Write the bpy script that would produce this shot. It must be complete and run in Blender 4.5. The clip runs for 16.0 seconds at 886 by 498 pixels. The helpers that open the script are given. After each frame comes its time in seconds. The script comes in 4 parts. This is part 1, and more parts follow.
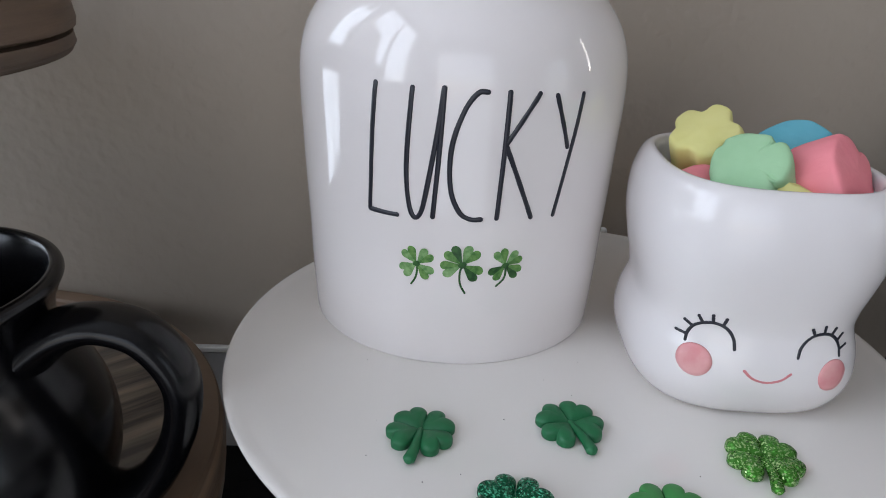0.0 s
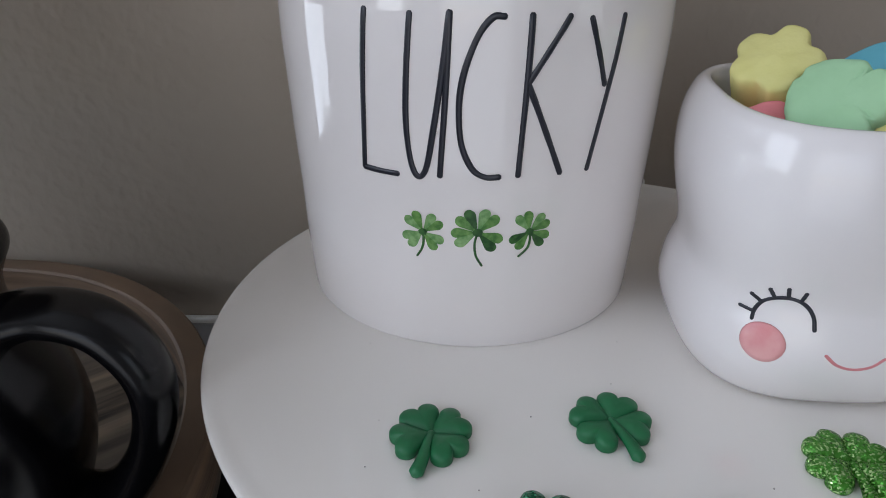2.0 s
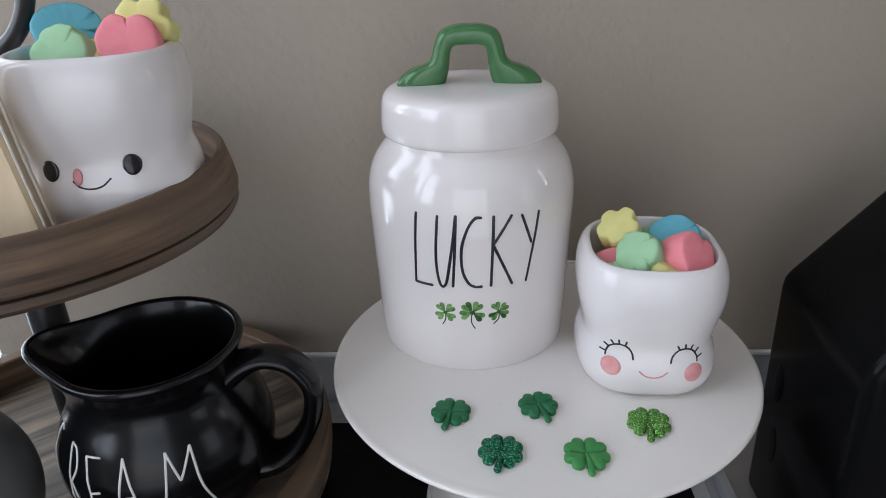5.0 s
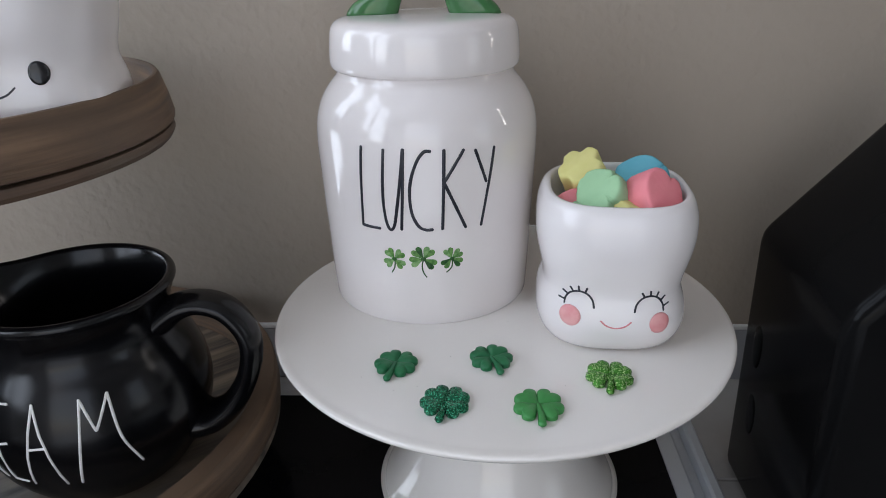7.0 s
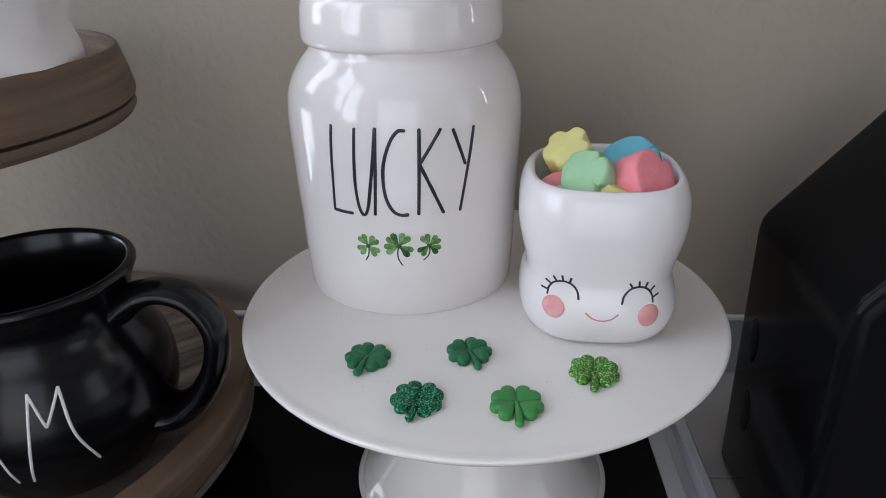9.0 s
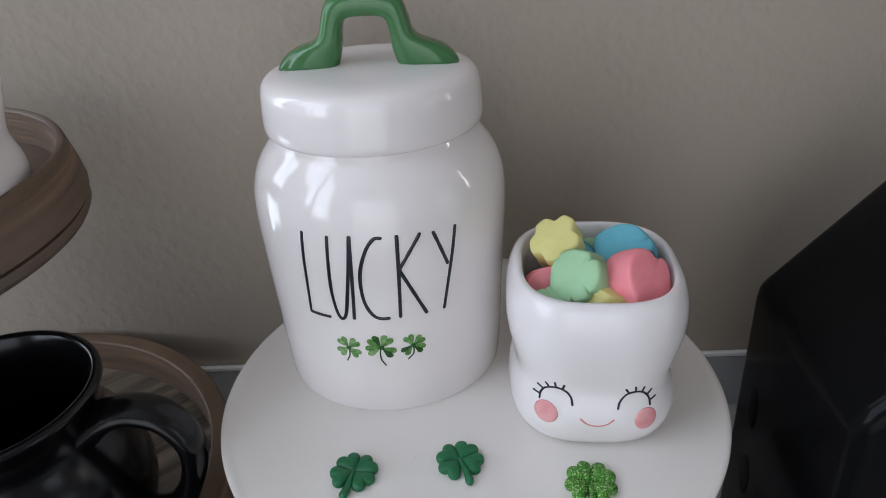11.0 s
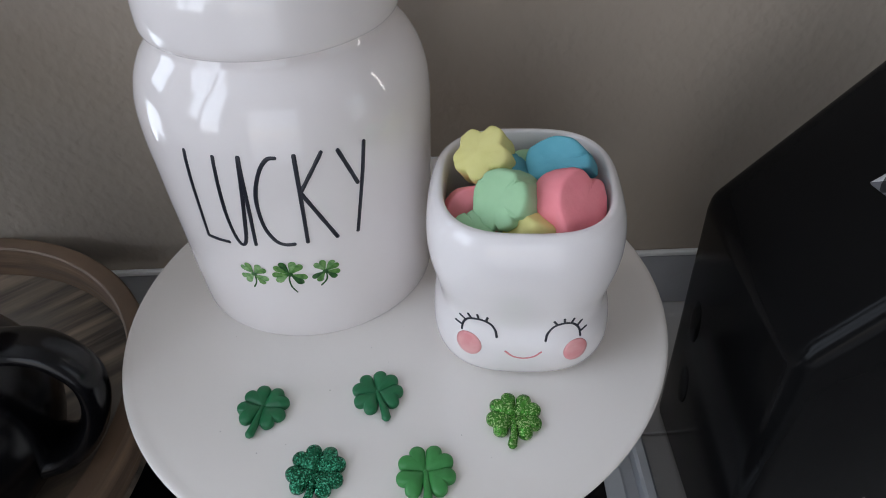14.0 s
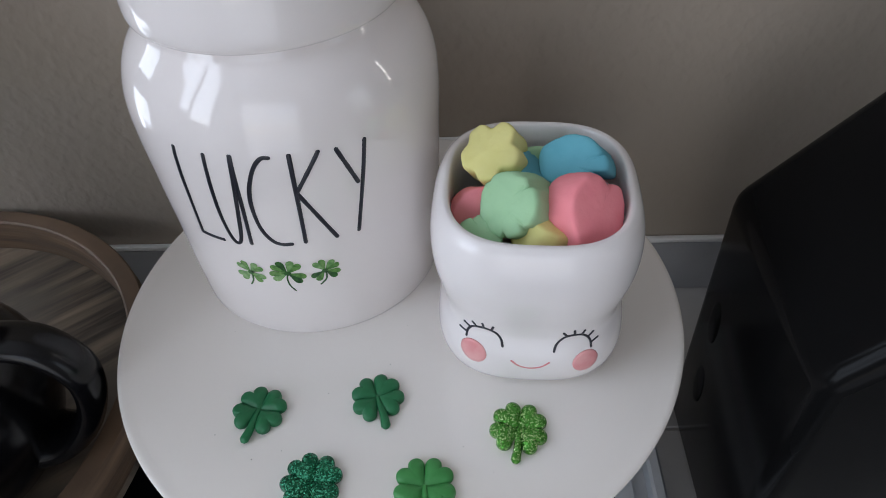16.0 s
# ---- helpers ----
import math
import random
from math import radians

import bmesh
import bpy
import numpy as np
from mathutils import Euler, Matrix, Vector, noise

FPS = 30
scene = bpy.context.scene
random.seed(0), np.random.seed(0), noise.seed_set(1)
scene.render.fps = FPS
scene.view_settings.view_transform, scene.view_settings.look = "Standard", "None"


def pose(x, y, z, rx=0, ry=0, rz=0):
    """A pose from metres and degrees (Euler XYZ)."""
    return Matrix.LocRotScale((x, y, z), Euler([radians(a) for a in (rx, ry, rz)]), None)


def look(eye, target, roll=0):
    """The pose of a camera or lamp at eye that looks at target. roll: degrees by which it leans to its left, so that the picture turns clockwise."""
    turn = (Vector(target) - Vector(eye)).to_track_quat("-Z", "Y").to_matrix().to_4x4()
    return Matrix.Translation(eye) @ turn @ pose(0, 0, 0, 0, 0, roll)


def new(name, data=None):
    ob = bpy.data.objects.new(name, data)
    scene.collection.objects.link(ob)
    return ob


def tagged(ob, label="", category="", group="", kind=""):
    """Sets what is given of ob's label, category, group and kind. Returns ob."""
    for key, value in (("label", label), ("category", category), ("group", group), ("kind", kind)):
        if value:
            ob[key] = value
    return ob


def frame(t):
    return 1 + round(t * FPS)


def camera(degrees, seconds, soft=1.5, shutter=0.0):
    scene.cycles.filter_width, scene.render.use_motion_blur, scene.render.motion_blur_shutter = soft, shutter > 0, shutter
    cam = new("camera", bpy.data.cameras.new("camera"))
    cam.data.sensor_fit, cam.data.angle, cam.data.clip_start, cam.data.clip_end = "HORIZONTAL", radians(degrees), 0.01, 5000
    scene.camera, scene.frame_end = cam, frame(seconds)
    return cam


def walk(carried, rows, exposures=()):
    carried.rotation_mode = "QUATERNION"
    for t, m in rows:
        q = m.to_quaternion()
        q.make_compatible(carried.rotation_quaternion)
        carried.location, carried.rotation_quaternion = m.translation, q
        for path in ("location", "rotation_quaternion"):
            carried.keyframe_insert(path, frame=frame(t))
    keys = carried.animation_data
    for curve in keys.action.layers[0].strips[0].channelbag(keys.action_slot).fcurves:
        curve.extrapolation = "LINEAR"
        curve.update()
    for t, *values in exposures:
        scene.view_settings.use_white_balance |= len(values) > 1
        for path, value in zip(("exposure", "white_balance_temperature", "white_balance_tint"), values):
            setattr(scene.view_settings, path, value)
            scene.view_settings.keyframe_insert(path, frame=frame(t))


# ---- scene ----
cam = camera(65.6, 16.0, 0.95)
PATH = [
    (0, (-0.066, -0.254, 0.319), (-0.011, 1.585, -0.466), 2.5),
    (0.5, (-0.066, -0.192, 0.277), (-0.017, 1.618, -0.572), 2.0),
    (1, (-0.064, -0.169, 0.267), (-0.045, 1.627, -0.612), 1.1),
    (1.5, (-0.065, -0.168, 0.27), (-0.053, 1.619, -0.627), 1.0),
    (2, (-0.06, -0.207, 0.305), (-0.075, 1.568, -0.615), 0.2),
    (2.5, (-0.058, -0.273, 0.359), (-0.12, 1.481, -0.599), -1.1),
    (3, (-0.055, -0.318, 0.391), (-0.134, 1.447, -0.547), -1.8),
    (3.5, (-0.053, -0.356, 0.418), (-0.14, 1.418, -0.502), -2.0),
    (4, (-0.05, -0.394, 0.447), (-0.149, 1.404, -0.423), -2.2),
    (6.5, (-0.046, -0.414, 0.437), (-0.122, 1.403, -0.396), -1.6),
    (7, (-0.016, -0.396, 0.388), (-0.11, 1.428, -0.428), -1.3),
    (7.5, (-0.001, -0.385, 0.378), (-0.092, 1.424, -0.47), -0.9),
    (8, (0.001, -0.377, 0.376), (-0.102, 1.431, -0.472), -0.6),
    (10.5, (-0.007, -0.353, 0.398), (-0.079, 1.426, -0.513), -2.7),
    (11, (0.001, -0.31, 0.442), (-0.064, 1.435, -0.534), -3.1),
    (11.5, (0.004, -0.299, 0.455), (-0.035, 1.35, -0.676), -1.9),
    (12, (0.004, -0.308, 0.456), (-0.02, 1.288, -0.748), -1.3),
    (12.5, (-0.003, -0.331, 0.425), (0.003, 1.269, -0.776), -0.5),
    (13, (-0.002, -0.322, 0.412), (0.036, 1.311, -0.742), -0.5),
    (13.5, (0.012, -0.284, 0.437), (0.052, 1.323, -0.753), -1.4),
    (14, (0.033, -0.257, 0.441), (0.021, 1.262, -0.861), -2.5),
    (14.5, (0.042, -0.242, 0.45), (-0.002, 1.193, -0.943), -2.8),
    (15, (0.038, -0.238, 0.447), (-0.027, 1.157, -0.985), -2.9),
    (15.5, (0.039, -0.232, 0.445), (-0.035, 1.163, -0.987), -3.1),
    (16, (0.04, -0.226, 0.446), (-0.03, 1.199, -0.955), -2.9),
]
EXPOSURES = [(0, -0.36), (0.5, -0.48), (1, -0.65), (1.5, -0.64), (2, -0.56), (2.5, -0.42), (3, -0.38), (4, -0.37), (11, -0.37), (13.5, -0.43), (14.5, -0.45), (16, -0.43)]   # seconds, stops
walk(cam, [(t, look(eye, target, roll)) for t, eye, target, roll in PATH], EXPOSURES)


# ---- world, daylight and windows' light ----
world = bpy.data.worlds.new("sky")
scene.world = world
world.use_nodes = True
wn = world.node_tree.nodes
sky = wn.new("ShaderNodeTexSky")
sky.sky_type, sky.sun_disc, sky.sun_elevation, sky.sun_rotation = "NISHITA", False, radians(38), radians(200)
wn["Background"].inputs["Strength"].default_value = 0.10
world.node_tree.links.new(sky.outputs[0], wn["Background"].inputs["Color"])
scene.view_settings.exposure = -0.36


def window_light(name, m, w, h, watts, colour):
    lamp = bpy.data.lights.new(name, "AREA")
    lamp.shape, lamp.size, lamp.size_y, lamp.energy, lamp.color = "RECTANGLE", w, h, watts, colour
    ob = new(name, lamp)
    ob.matrix_world = m
    return ob


X0, X1, Y0, Y1, ZF, ZC = -0.84, 2.3, -1.85, 0.197, -0.92, 1.55
XE, YN = -0.56, 1.10                   # the tiled wall ends at XE; the room goes on to YN beyond it
WIN_L = (0.02, 0.62, -0.60, 1.10)      # y from, y to, z from, z to in the left wall
WIN_M = (-1.00, 0.00, 0.22, 1.46)    # the wide window further along the same wall
WIN_R = (-1.70, -0.80, -0.05, 1.15)     # in the right wall
ADDED_S = (-0.86, -0.70, -0.75, 0.10)    # unseen opening under the wide window, added for a reflection on the canister
ADDED_T = (-0.06, 0.12, 0.25, 1.48)       # unseen narrow opening at the right wall's far end, added for highlight and fill
WIN_B = (-0.78, 0.60, -0.75, 1.34)     # x from, x to, z from, z to in the wall opposite


def lit_window(name, axis, at, win, inward, watts, colour):
    u, z = (win[0] + win[1]) / 2, (win[2] + win[3]) / 2
    eye = (at, u, z) if axis == "x" else (u, at, z)
    aim = (at + inward, u, z) if axis == "x" else (u, at + inward, z)
    window_light(name, look(eye, aim), win[1] - win[0], win[3] - win[2], watts, colour)


lit_window("window_light_left", "x", X0 - 0.12, WIN_L, 1, 17.0, (0.78, 0.87, 1.0))
lit_window("window_light_wide", "x", X0 - 0.12, WIN_M, 1, 21.0, (0.78, 0.86, 1.0))
# the low lamp is added, to streak the canister's glaze
lit_window("added_light_low", "x", X0 - 0.12, ADDED_S, 1, 1.0, (0.86, 0.88, 1.0))
lit_window("window_light_right", "x", X1 + 0.12, WIN_R, -1, 5.6, (0.82, 0.89, 1.0))
# the slit lamp is an added warm fill for the canister's right side
lit_window("added_light_slit", "x", X1 + 0.12, ADDED_T, -1, 6.5, (1.0, 0.93, 0.88))
lit_window("window_light_back", "y", Y0 - 0.12, WIN_B, 1, 15.5, (0.82, 0.875, 1.0))


# ---- materials ----
def mat(name, colour, rough=0.5, metal=0.0, colour2=None, scale=20.0, amount=0.5, stretch=(1, 1, 1), bump=0.0, bump_scale=80.0, bump_size=0.001, coat=0.0, vary_rough=0.0, detail=6.0, per_object=0.0, ior=1.5):
    m = bpy.data.materials.new(name)
    m.use_nodes = True
    nt = m.node_tree
    N, L = nt.nodes, nt.links
    b = N["Principled BSDF"]
    b.inputs["Base Color"].default_value = (*colour, 1)
    b.inputs["Roughness"].default_value, b.inputs["Metallic"].default_value = rough, metal
    b.inputs["Coat Weight"].default_value, b.inputs["Coat Roughness"].default_value = coat, 0.05
    b.inputs["IOR"].default_value = ior
    tc, mp = N.new("ShaderNodeTexCoord"), N.new("ShaderNodeMapping")
    mp.inputs["Scale"].default_value = stretch
    L.new(tc.outputs["Object"], mp.inputs["Vector"])
    n1 = N.new("ShaderNodeTexNoise")
    n1.inputs["Scale"].default_value, n1.inputs["Detail"].default_value = scale, detail
    L.new(mp.outputs[0], n1.inputs["Vector"])
    if colour2:
        ramp = N.new("ShaderNodeValToRGB")
        ramp.color_ramp.elements[0].position, ramp.color_ramp.elements[1].position = 0.5 - amount / 2, 0.5 + amount / 2
        ramp.color_ramp.elements[0].color, ramp.color_ramp.elements[1].color = (*colour, 1), (*colour2, 1)
        L.new(n1.outputs["Fac"], ramp.inputs[0])
        out = ramp.outputs[0]
        if per_object:
            oi, hv, mr = N.new("ShaderNodeObjectInfo"), N.new("ShaderNodeHueSaturation"), N.new("ShaderNodeMapRange")
            mr.inputs["To Min"].default_value, mr.inputs["To Max"].default_value = 1 - per_object, 1 + per_object
            L.new(oi.outputs["Random"], mr.inputs["Value"])
            L.new(mr.outputs[0], hv.inputs["Value"])
            L.new(out, hv.inputs["Color"])
            out = hv.outputs[0]
        L.new(out, b.inputs["Base Color"])
    if vary_rough:
        mr = N.new("ShaderNodeMapRange")
        mr.inputs["To Min"].default_value, mr.inputs["To Max"].default_value = max(rough - vary_rough, 0.02), rough + vary_rough
        L.new(n1.outputs["Fac"], mr.inputs["Value"])
        L.new(mr.outputs[0], b.inputs["Roughness"])
    if bump:
        n2, bp = N.new("ShaderNodeTexNoise"), N.new("ShaderNodeBump")
        n2.inputs["Scale"].default_value, n2.inputs["Detail"].default_value = bump_scale, 4
        L.new(mp.outputs[0], n2.inputs["Vector"])
        bp.inputs["Strength"].default_value, bp.inputs["Distance"].default_value = bump, bump_size
        L.new(n2.outputs["Fac"], bp.inputs["Height"])
        L.new(bp.outputs[0], b.inputs["Normal"])
    return m


def glitter(name, colour, bright):
    m = bpy.data.materials.new(name)
    m.use_nodes = True
    N, L = m.node_tree.nodes, m.node_tree.links
    b = N["Principled BSDF"]
    tc, vo, ramp, mix = N.new("ShaderNodeTexCoord"), N.new("ShaderNodeTexVoronoi"), N.new("ShaderNodeValToRGB"), N.new("ShaderNodeSeparateColor")
    vo.inputs["Scale"].default_value = 1650
    L.new(tc.outputs["Object"], vo.inputs["Vector"])
    L.new(vo.outputs["Color"], mix.inputs[0])
    e = ramp.color_ramp.elements
    e[0].position, e[0].color, e[1].position, e[1].color = 0.70, (*colour, 1), 0.95, (*bright, 1)
    L.new(mix.outputs[0], ramp.inputs[0])
    L.new(ramp.outputs[0], b.inputs["Base Color"])
    b.inputs["Metallic"].default_value, b.inputs["Roughness"].default_value = 0.62, 0.20
    sub, scl, nrm, geo, add = N.new("ShaderNodeVectorMath"), N.new("ShaderNodeVectorMath"), N.new("ShaderNodeVectorMath"), N.new("ShaderNodeNewGeometry"), N.new("ShaderNodeVectorMath")
    sub.operation, scl.operation, add.operation, nrm.operation = "SUBTRACT", "SCALE", "ADD", "NORMALIZE"
    sub.inputs[1].default_value = (0.5, 0.5, 0.5)
    scl.inputs["Scale"].default_value = 1.0
    L.new(vo.outputs["Color"], sub.inputs[0])
    L.new(sub.outputs[0], scl.inputs[0])
    L.new(scl.outputs[0], add.inputs[0])
    L.new(geo.outputs["Normal"], add.inputs[1])
    L.new(add.outputs[0], nrm.inputs[0])
    L.new(nrm.outputs[0], b.inputs["Normal"])
    return m


def plaster(name, c1, c2):
    m = mat(name, c1, 0.75, 0, c2, 2.2, 0.5)
    N, L = m.node_tree.nodes, m.node_tree.links
    b = N["Principled BSDF"]
    tc, n1, n2, ramp, mx, bp = N.new("ShaderNodeTexCoord"), N.new("ShaderNodeTexNoise"), N.new("ShaderNodeTexNoise"), N.new("ShaderNodeValToRGB"), N.new("ShaderNodeMath"), N.new("ShaderNodeBump")
    n1.inputs["Scale"].default_value, n1.inputs["Detail"].default_value, n1.inputs["Distortion"].default_value = 125, 1.5, 0.0
    n2.inputs["Scale"].default_value, n2.inputs["Detail"].default_value = 320, 3
    ramp.color_ramp.elements[0].position, ramp.color_ramp.elements[1].position = 0.36, 0.74
    L.new(tc.outputs["Object"], n1.inputs["Vector"])
    L.new(tc.outputs["Object"], n2.inputs["Vector"])
    L.new(n1.outputs["Fac"], ramp.inputs[0])
    mx.operation = "MULTIPLY_ADD"
    mx.inputs[1].default_value = 0.30
    L.new(n2.outputs["Fac"], mx.inputs[0])
    L.new(ramp.outputs[0], mx.inputs[2])
    bp.inputs["Strength"].default_value, bp.inputs["Distance"].default_value = 0.26, 0.0016
    L.new(mx.outputs[0], bp.inputs["Height"])
    L.new(bp.outputs[0], b.inputs["Normal"])
    return m


M_WALL = plaster("greige_plaster", (0.330, 0.277, 0.224), (0.378, 0.321, 0.263))
M_ROOM = plaster("room_plaster", (0.58, 0.56, 0.545), (0.64, 0.62, 0.605))
M_CEIL = mat("ceiling_paint", (0.68, 0.67, 0.66), 0.9, 0, (0.73, 0.72, 0.71), 4)
M_FLOOR = mat("floor_wood", (0.30, 0.24, 0.18), 0.45, 0, (0.40, 0.33, 0.26), 3, 0.6, (1, 12, 1))
M_WHITE = mat("white_glaze", (0.795, 0.742, 0.722), 0.025, 0, (0.815, 0.772, 0.755), 9, 0.7, bump=0.025, bump_scale=35, bump_size=0.001, vary_rough=0.01, ior=1.62)
M_PLATE = mat("plate_glaze", (0.820, 0.778, 0.728), 0.035, 0, (0.85, 0.808, 0.76), 7, 0.7, bump=0.03, bump_scale=25, bump_size=0.001, vary_rough=0.015, ior=1.6)
M_MUG = mat("mug_glaze", (0.775, 0.735, 0.725), 0.12, 0, (0.80, 0.765, 0.755), 12, 0.7, bump=0.04, bump_scale=50, bump_size=0.001, vary_rough=0.03, ior=1.58)
M_INK = mat("navy_ink", (0.008, 0.010, 0.018), 0.3, 0, (0.02, 0.02, 0.03), 60)
M_EYE = mat("eye_glaze", (0.008, 0.008, 0.010), 0.18, 0, (0.014, 0.014, 0.016), 60)
M_GREENGLAZE = mat("green_glaze", (0.040, 0.145, 0.046), 0.08, 0, (0.075, 0.205, 0.078), 45, 0.6)
M_CHEEK = mat("pink_cheek", (0.68, 0.22, 0.235), 0.3, 0, (0.78, 0.42, 0.41), 110, 0.5)
M_MOUTH = mat("pink_mouth", (0.60, 0.19, 0.21), 0.35, 0, (0.7, 0.27, 0.28), 120)
M_BLACK = mat("black_glaze", (0.0025, 0.0025, 0.003), 0.21, 0, (0.004, 0.004, 0.005), 20, bump=0.05, bump_scale=50, vary_rough=0.04, ior=1.40)
M_HOUSE = mat("black_house_glaze", (0.0040, 0.0040, 0.0042), 0.17, 0, (0.0058, 0.0058, 0.006), 15, bump=0.05, bump_scale=40, vary_rough=0.03, ior=1.16)
M_LETTER = mat("white_letter", (0.72, 0.71, 0.68), 0.5, 0, (0.78, 0.77, 0.75), 90)
M_GLASS = mat("cooktop_glass", (0.004, 0.004, 0.005), 0.14, 0, (0.006, 0.006, 0.007), 10, vary_rough=0.03, ior=1.2)
M_STEEL = mat("brushed_steel", (0.60, 0.63, 0.66), 0.45, 0.5, (0.70, 0.73, 0.76), 40, 0.6, (1, 0.05, 1), vary_rough=0.06)
M_TILE = mat("counter_tile", (0.42, 0.41, 0.40), 0.35, 0, (0.50, 0.49, 0.475), 30, 0.7, bump=0.1, bump_scale=150, per_object=0.04)
M_SPLASH = mat("splash_tile", (0.30, 0.30, 0.31), 0.30, 0, (0.36, 0.36, 0.37), 30, 0.7, bump=0.08, bump_scale=150, per_object=0.04)
M_CAP = mat("white_cap_tile", (0.72, 0.71, 0.69), 0.35, 0, (0.78, 0.77, 0.75), 30)
M_GROUT = mat("grout", (0.33, 0.32, 0.31), 0.9, 0, (0.40, 0.39, 0.38), 150, bump=0.3, bump_scale=400)
M_PLASTIC = mat("white_plastic", (0.74, 0.73, 0.71), 0.35, 0, (0.78, 0.77, 0.75), 20)
M_SLOT = mat("dark_slot", (0.02, 0.02, 0.02), 0.6)
M_METALBLK = mat("black_metal", (0.010, 0.010, 0.011), 0.35, 0, (0.02, 0.02, 0.022), 60, bump=0.1, bump_scale=200)
M_PALE = mat("pale_wood", (0.52, 0.38, 0.23), 0.6, 0, (0.66, 0.52, 0.35), 14, 0.6, (6, 6, 0.6), bump=0.15, bump_scale=60)
M_TWINE = mat("white_twine", (0.72, 0.69, 0.62), 0.9, 0, (0.55, 0.52, 0.46), 300, 0.6)
M_GREYPOT = mat("grey_ceramic", (0.14, 0.138, 0.136), 0.4, 0, (0.18, 0.176, 0.172), 20, 0.6, bump=0.1, bump_scale=60)
M_FRAME = mat("window_paint", (0.75, 0.75, 0.74), 0.5, 0, (0.8, 0.8, 0.79), 10)
M_CAB = mat("cabinet_paint", (0.30, 0.26, 0.22), 0.5, 0, (0.34, 0.30, 0.26), 5)


GRAIN = 40                        # the way of the boards' grain, degrees from x


def wood(name, dark, light, grey, axis):
    """Weathered wood: long grain along an axis, with darker knots and a grey cast."""
    st = (7, 7, 150) if axis == 2 else (1 / 7, 1 / 80, 1 / 30)
    m = mat(name, dark, 0.6, 0, light, 1.0, 0.44 if axis == 2 else 0.26, st, bump=0.5, bump_scale=2.6, bump_size=0.0016, vary_rough=0.12, detail=8)
    N, L = m.node_tree.nodes, m.node_tree.links
    b = N["Principled BSDF"]
    old = b.inputs["Base Color"].links[0].from_socket
    mp = [q for q in N if q.type == "MAPPING"][0]
    if axis == 1:
        mp.vector_type = "TEXTURE"
        mp.inputs["Rotation"].default_value = (0, 0, radians(GRAIN))
    tc, n, ramp, mix = N.new("ShaderNodeTexCoord"), N.new("ShaderNodeTexNoise"), N.new("ShaderNodeValToRGB"), N.new("ShaderNodeMix")
    n.inputs["Scale"].default_value, n.inputs["Detail"].default_value = 14, 5
    L.new(tc.outputs["Object"], n.inputs["Vector"])
    ramp.color_ramp.elements[0].position, ramp.color_ramp.elements[1].position = 0.4, 0.68
    L.new(n.outputs["Fac"], ramp.inputs[0])
    mix.data_type = "RGBA"
    L.new(ramp.outputs[0], mix.inputs["Factor"])
    L.new(old, mix.inputs["A"])
    mix.inputs["B"].default_value = (*grey, 1)
    L.new(mix.outputs["Result"], b.inputs["Base Color"])
    return m


M_WOODRIM = wood("rim_wood", (0.038, 0.022, 0.013), (0.225, 0.140, 0.084), (0.115, 0.076, 0.050), 2)
M_WOODFLOOR = wood("board_wood", (0.024, 0.018, 0.013), (0.27, 0.205, 0.145), (0.125, 0.104, 0.082), 1)
M_WOODBAND = wood("band_wood", (0.05, 0.031, 0.02), (0.16, 0.10, 0.065), (0.11, 0.085, 0.06), 2)


# ---- mesh helpers ----
def link_mesh(name, bm, material, smooth=True):
    me = bpy.data.meshes.new(name)
    bmesh.ops.recalc_face_normals(bm, faces=bm.faces)
    bm.to_mesh(me)
    bm.free()
    if smooth:
        me.shade_smooth()
    for x in material if isinstance(material, (list, tuple)) else [material]:
        me.materials.append(x)
    return me


def sharp(me, angle=35):
    me.set_sharp_from_angle(angle=radians(angle))
    return me


def part(name, bm, material, parent, label="", smooth=True, edge=0):
    me = link_mesh(name, bm, material, smooth)
    if edge:
        sharp(me, edge)
    ob = new(name, me)
    ob.parent = parent
    if label:
        tagged(ob, label)
    return ob


def share(name, me, parent, m):
    ob = new(name, me)
    ob.parent = parent
    ob.matrix_basis = m
    return ob


def thing(name, label, category, m=None, group="", kind=""):
    ob = new(name)
    ob.empty_display_size = 0.02
    if m is not None:
        ob.matrix_basis = m
    return tagged(ob, label, category, group, kind)


def box_bm(x0, x1, y0, y1, z0, z1, bevel=0.0, bm=None, seg=2):
    out = bm or bmesh.new()
    r = bmesh.ops.create_cube(out, size=1.0, matrix=Matrix.LocRotScale(((x0 + x1) / 2, (y0 + y1) / 2, (z0 + z1) / 2), None, (x1 - x0, y1 - y0, z1 - z0)))
    if bevel:
        es = {e for v in r["verts"] for e in v.link_edges}
        bmesh.ops.bevel(out, geom=list(es), offset=bevel, segments=seg, profile=0.5, affect="EDGES")
    return out


def rings_bm(rings, closed_caps=True, bm=None):
    """Joins rings of points (all of one length) into a skin; the ends are closed."""
    bm = bm or bmesh.new()
    vs = [[bm.verts.new(p) for p in r] for r in rings]
    n = len(vs[0])
    for a, b in zip(vs, vs[1:]):
        for i in range(n):
            bm.faces.new((a[i], a[(i + 1) % n], b[(i + 1) % n], b[i]))
    if closed_caps:
        bm.faces.new(vs[0][::-1])
        bm.faces.new(vs[-1])
    return bm


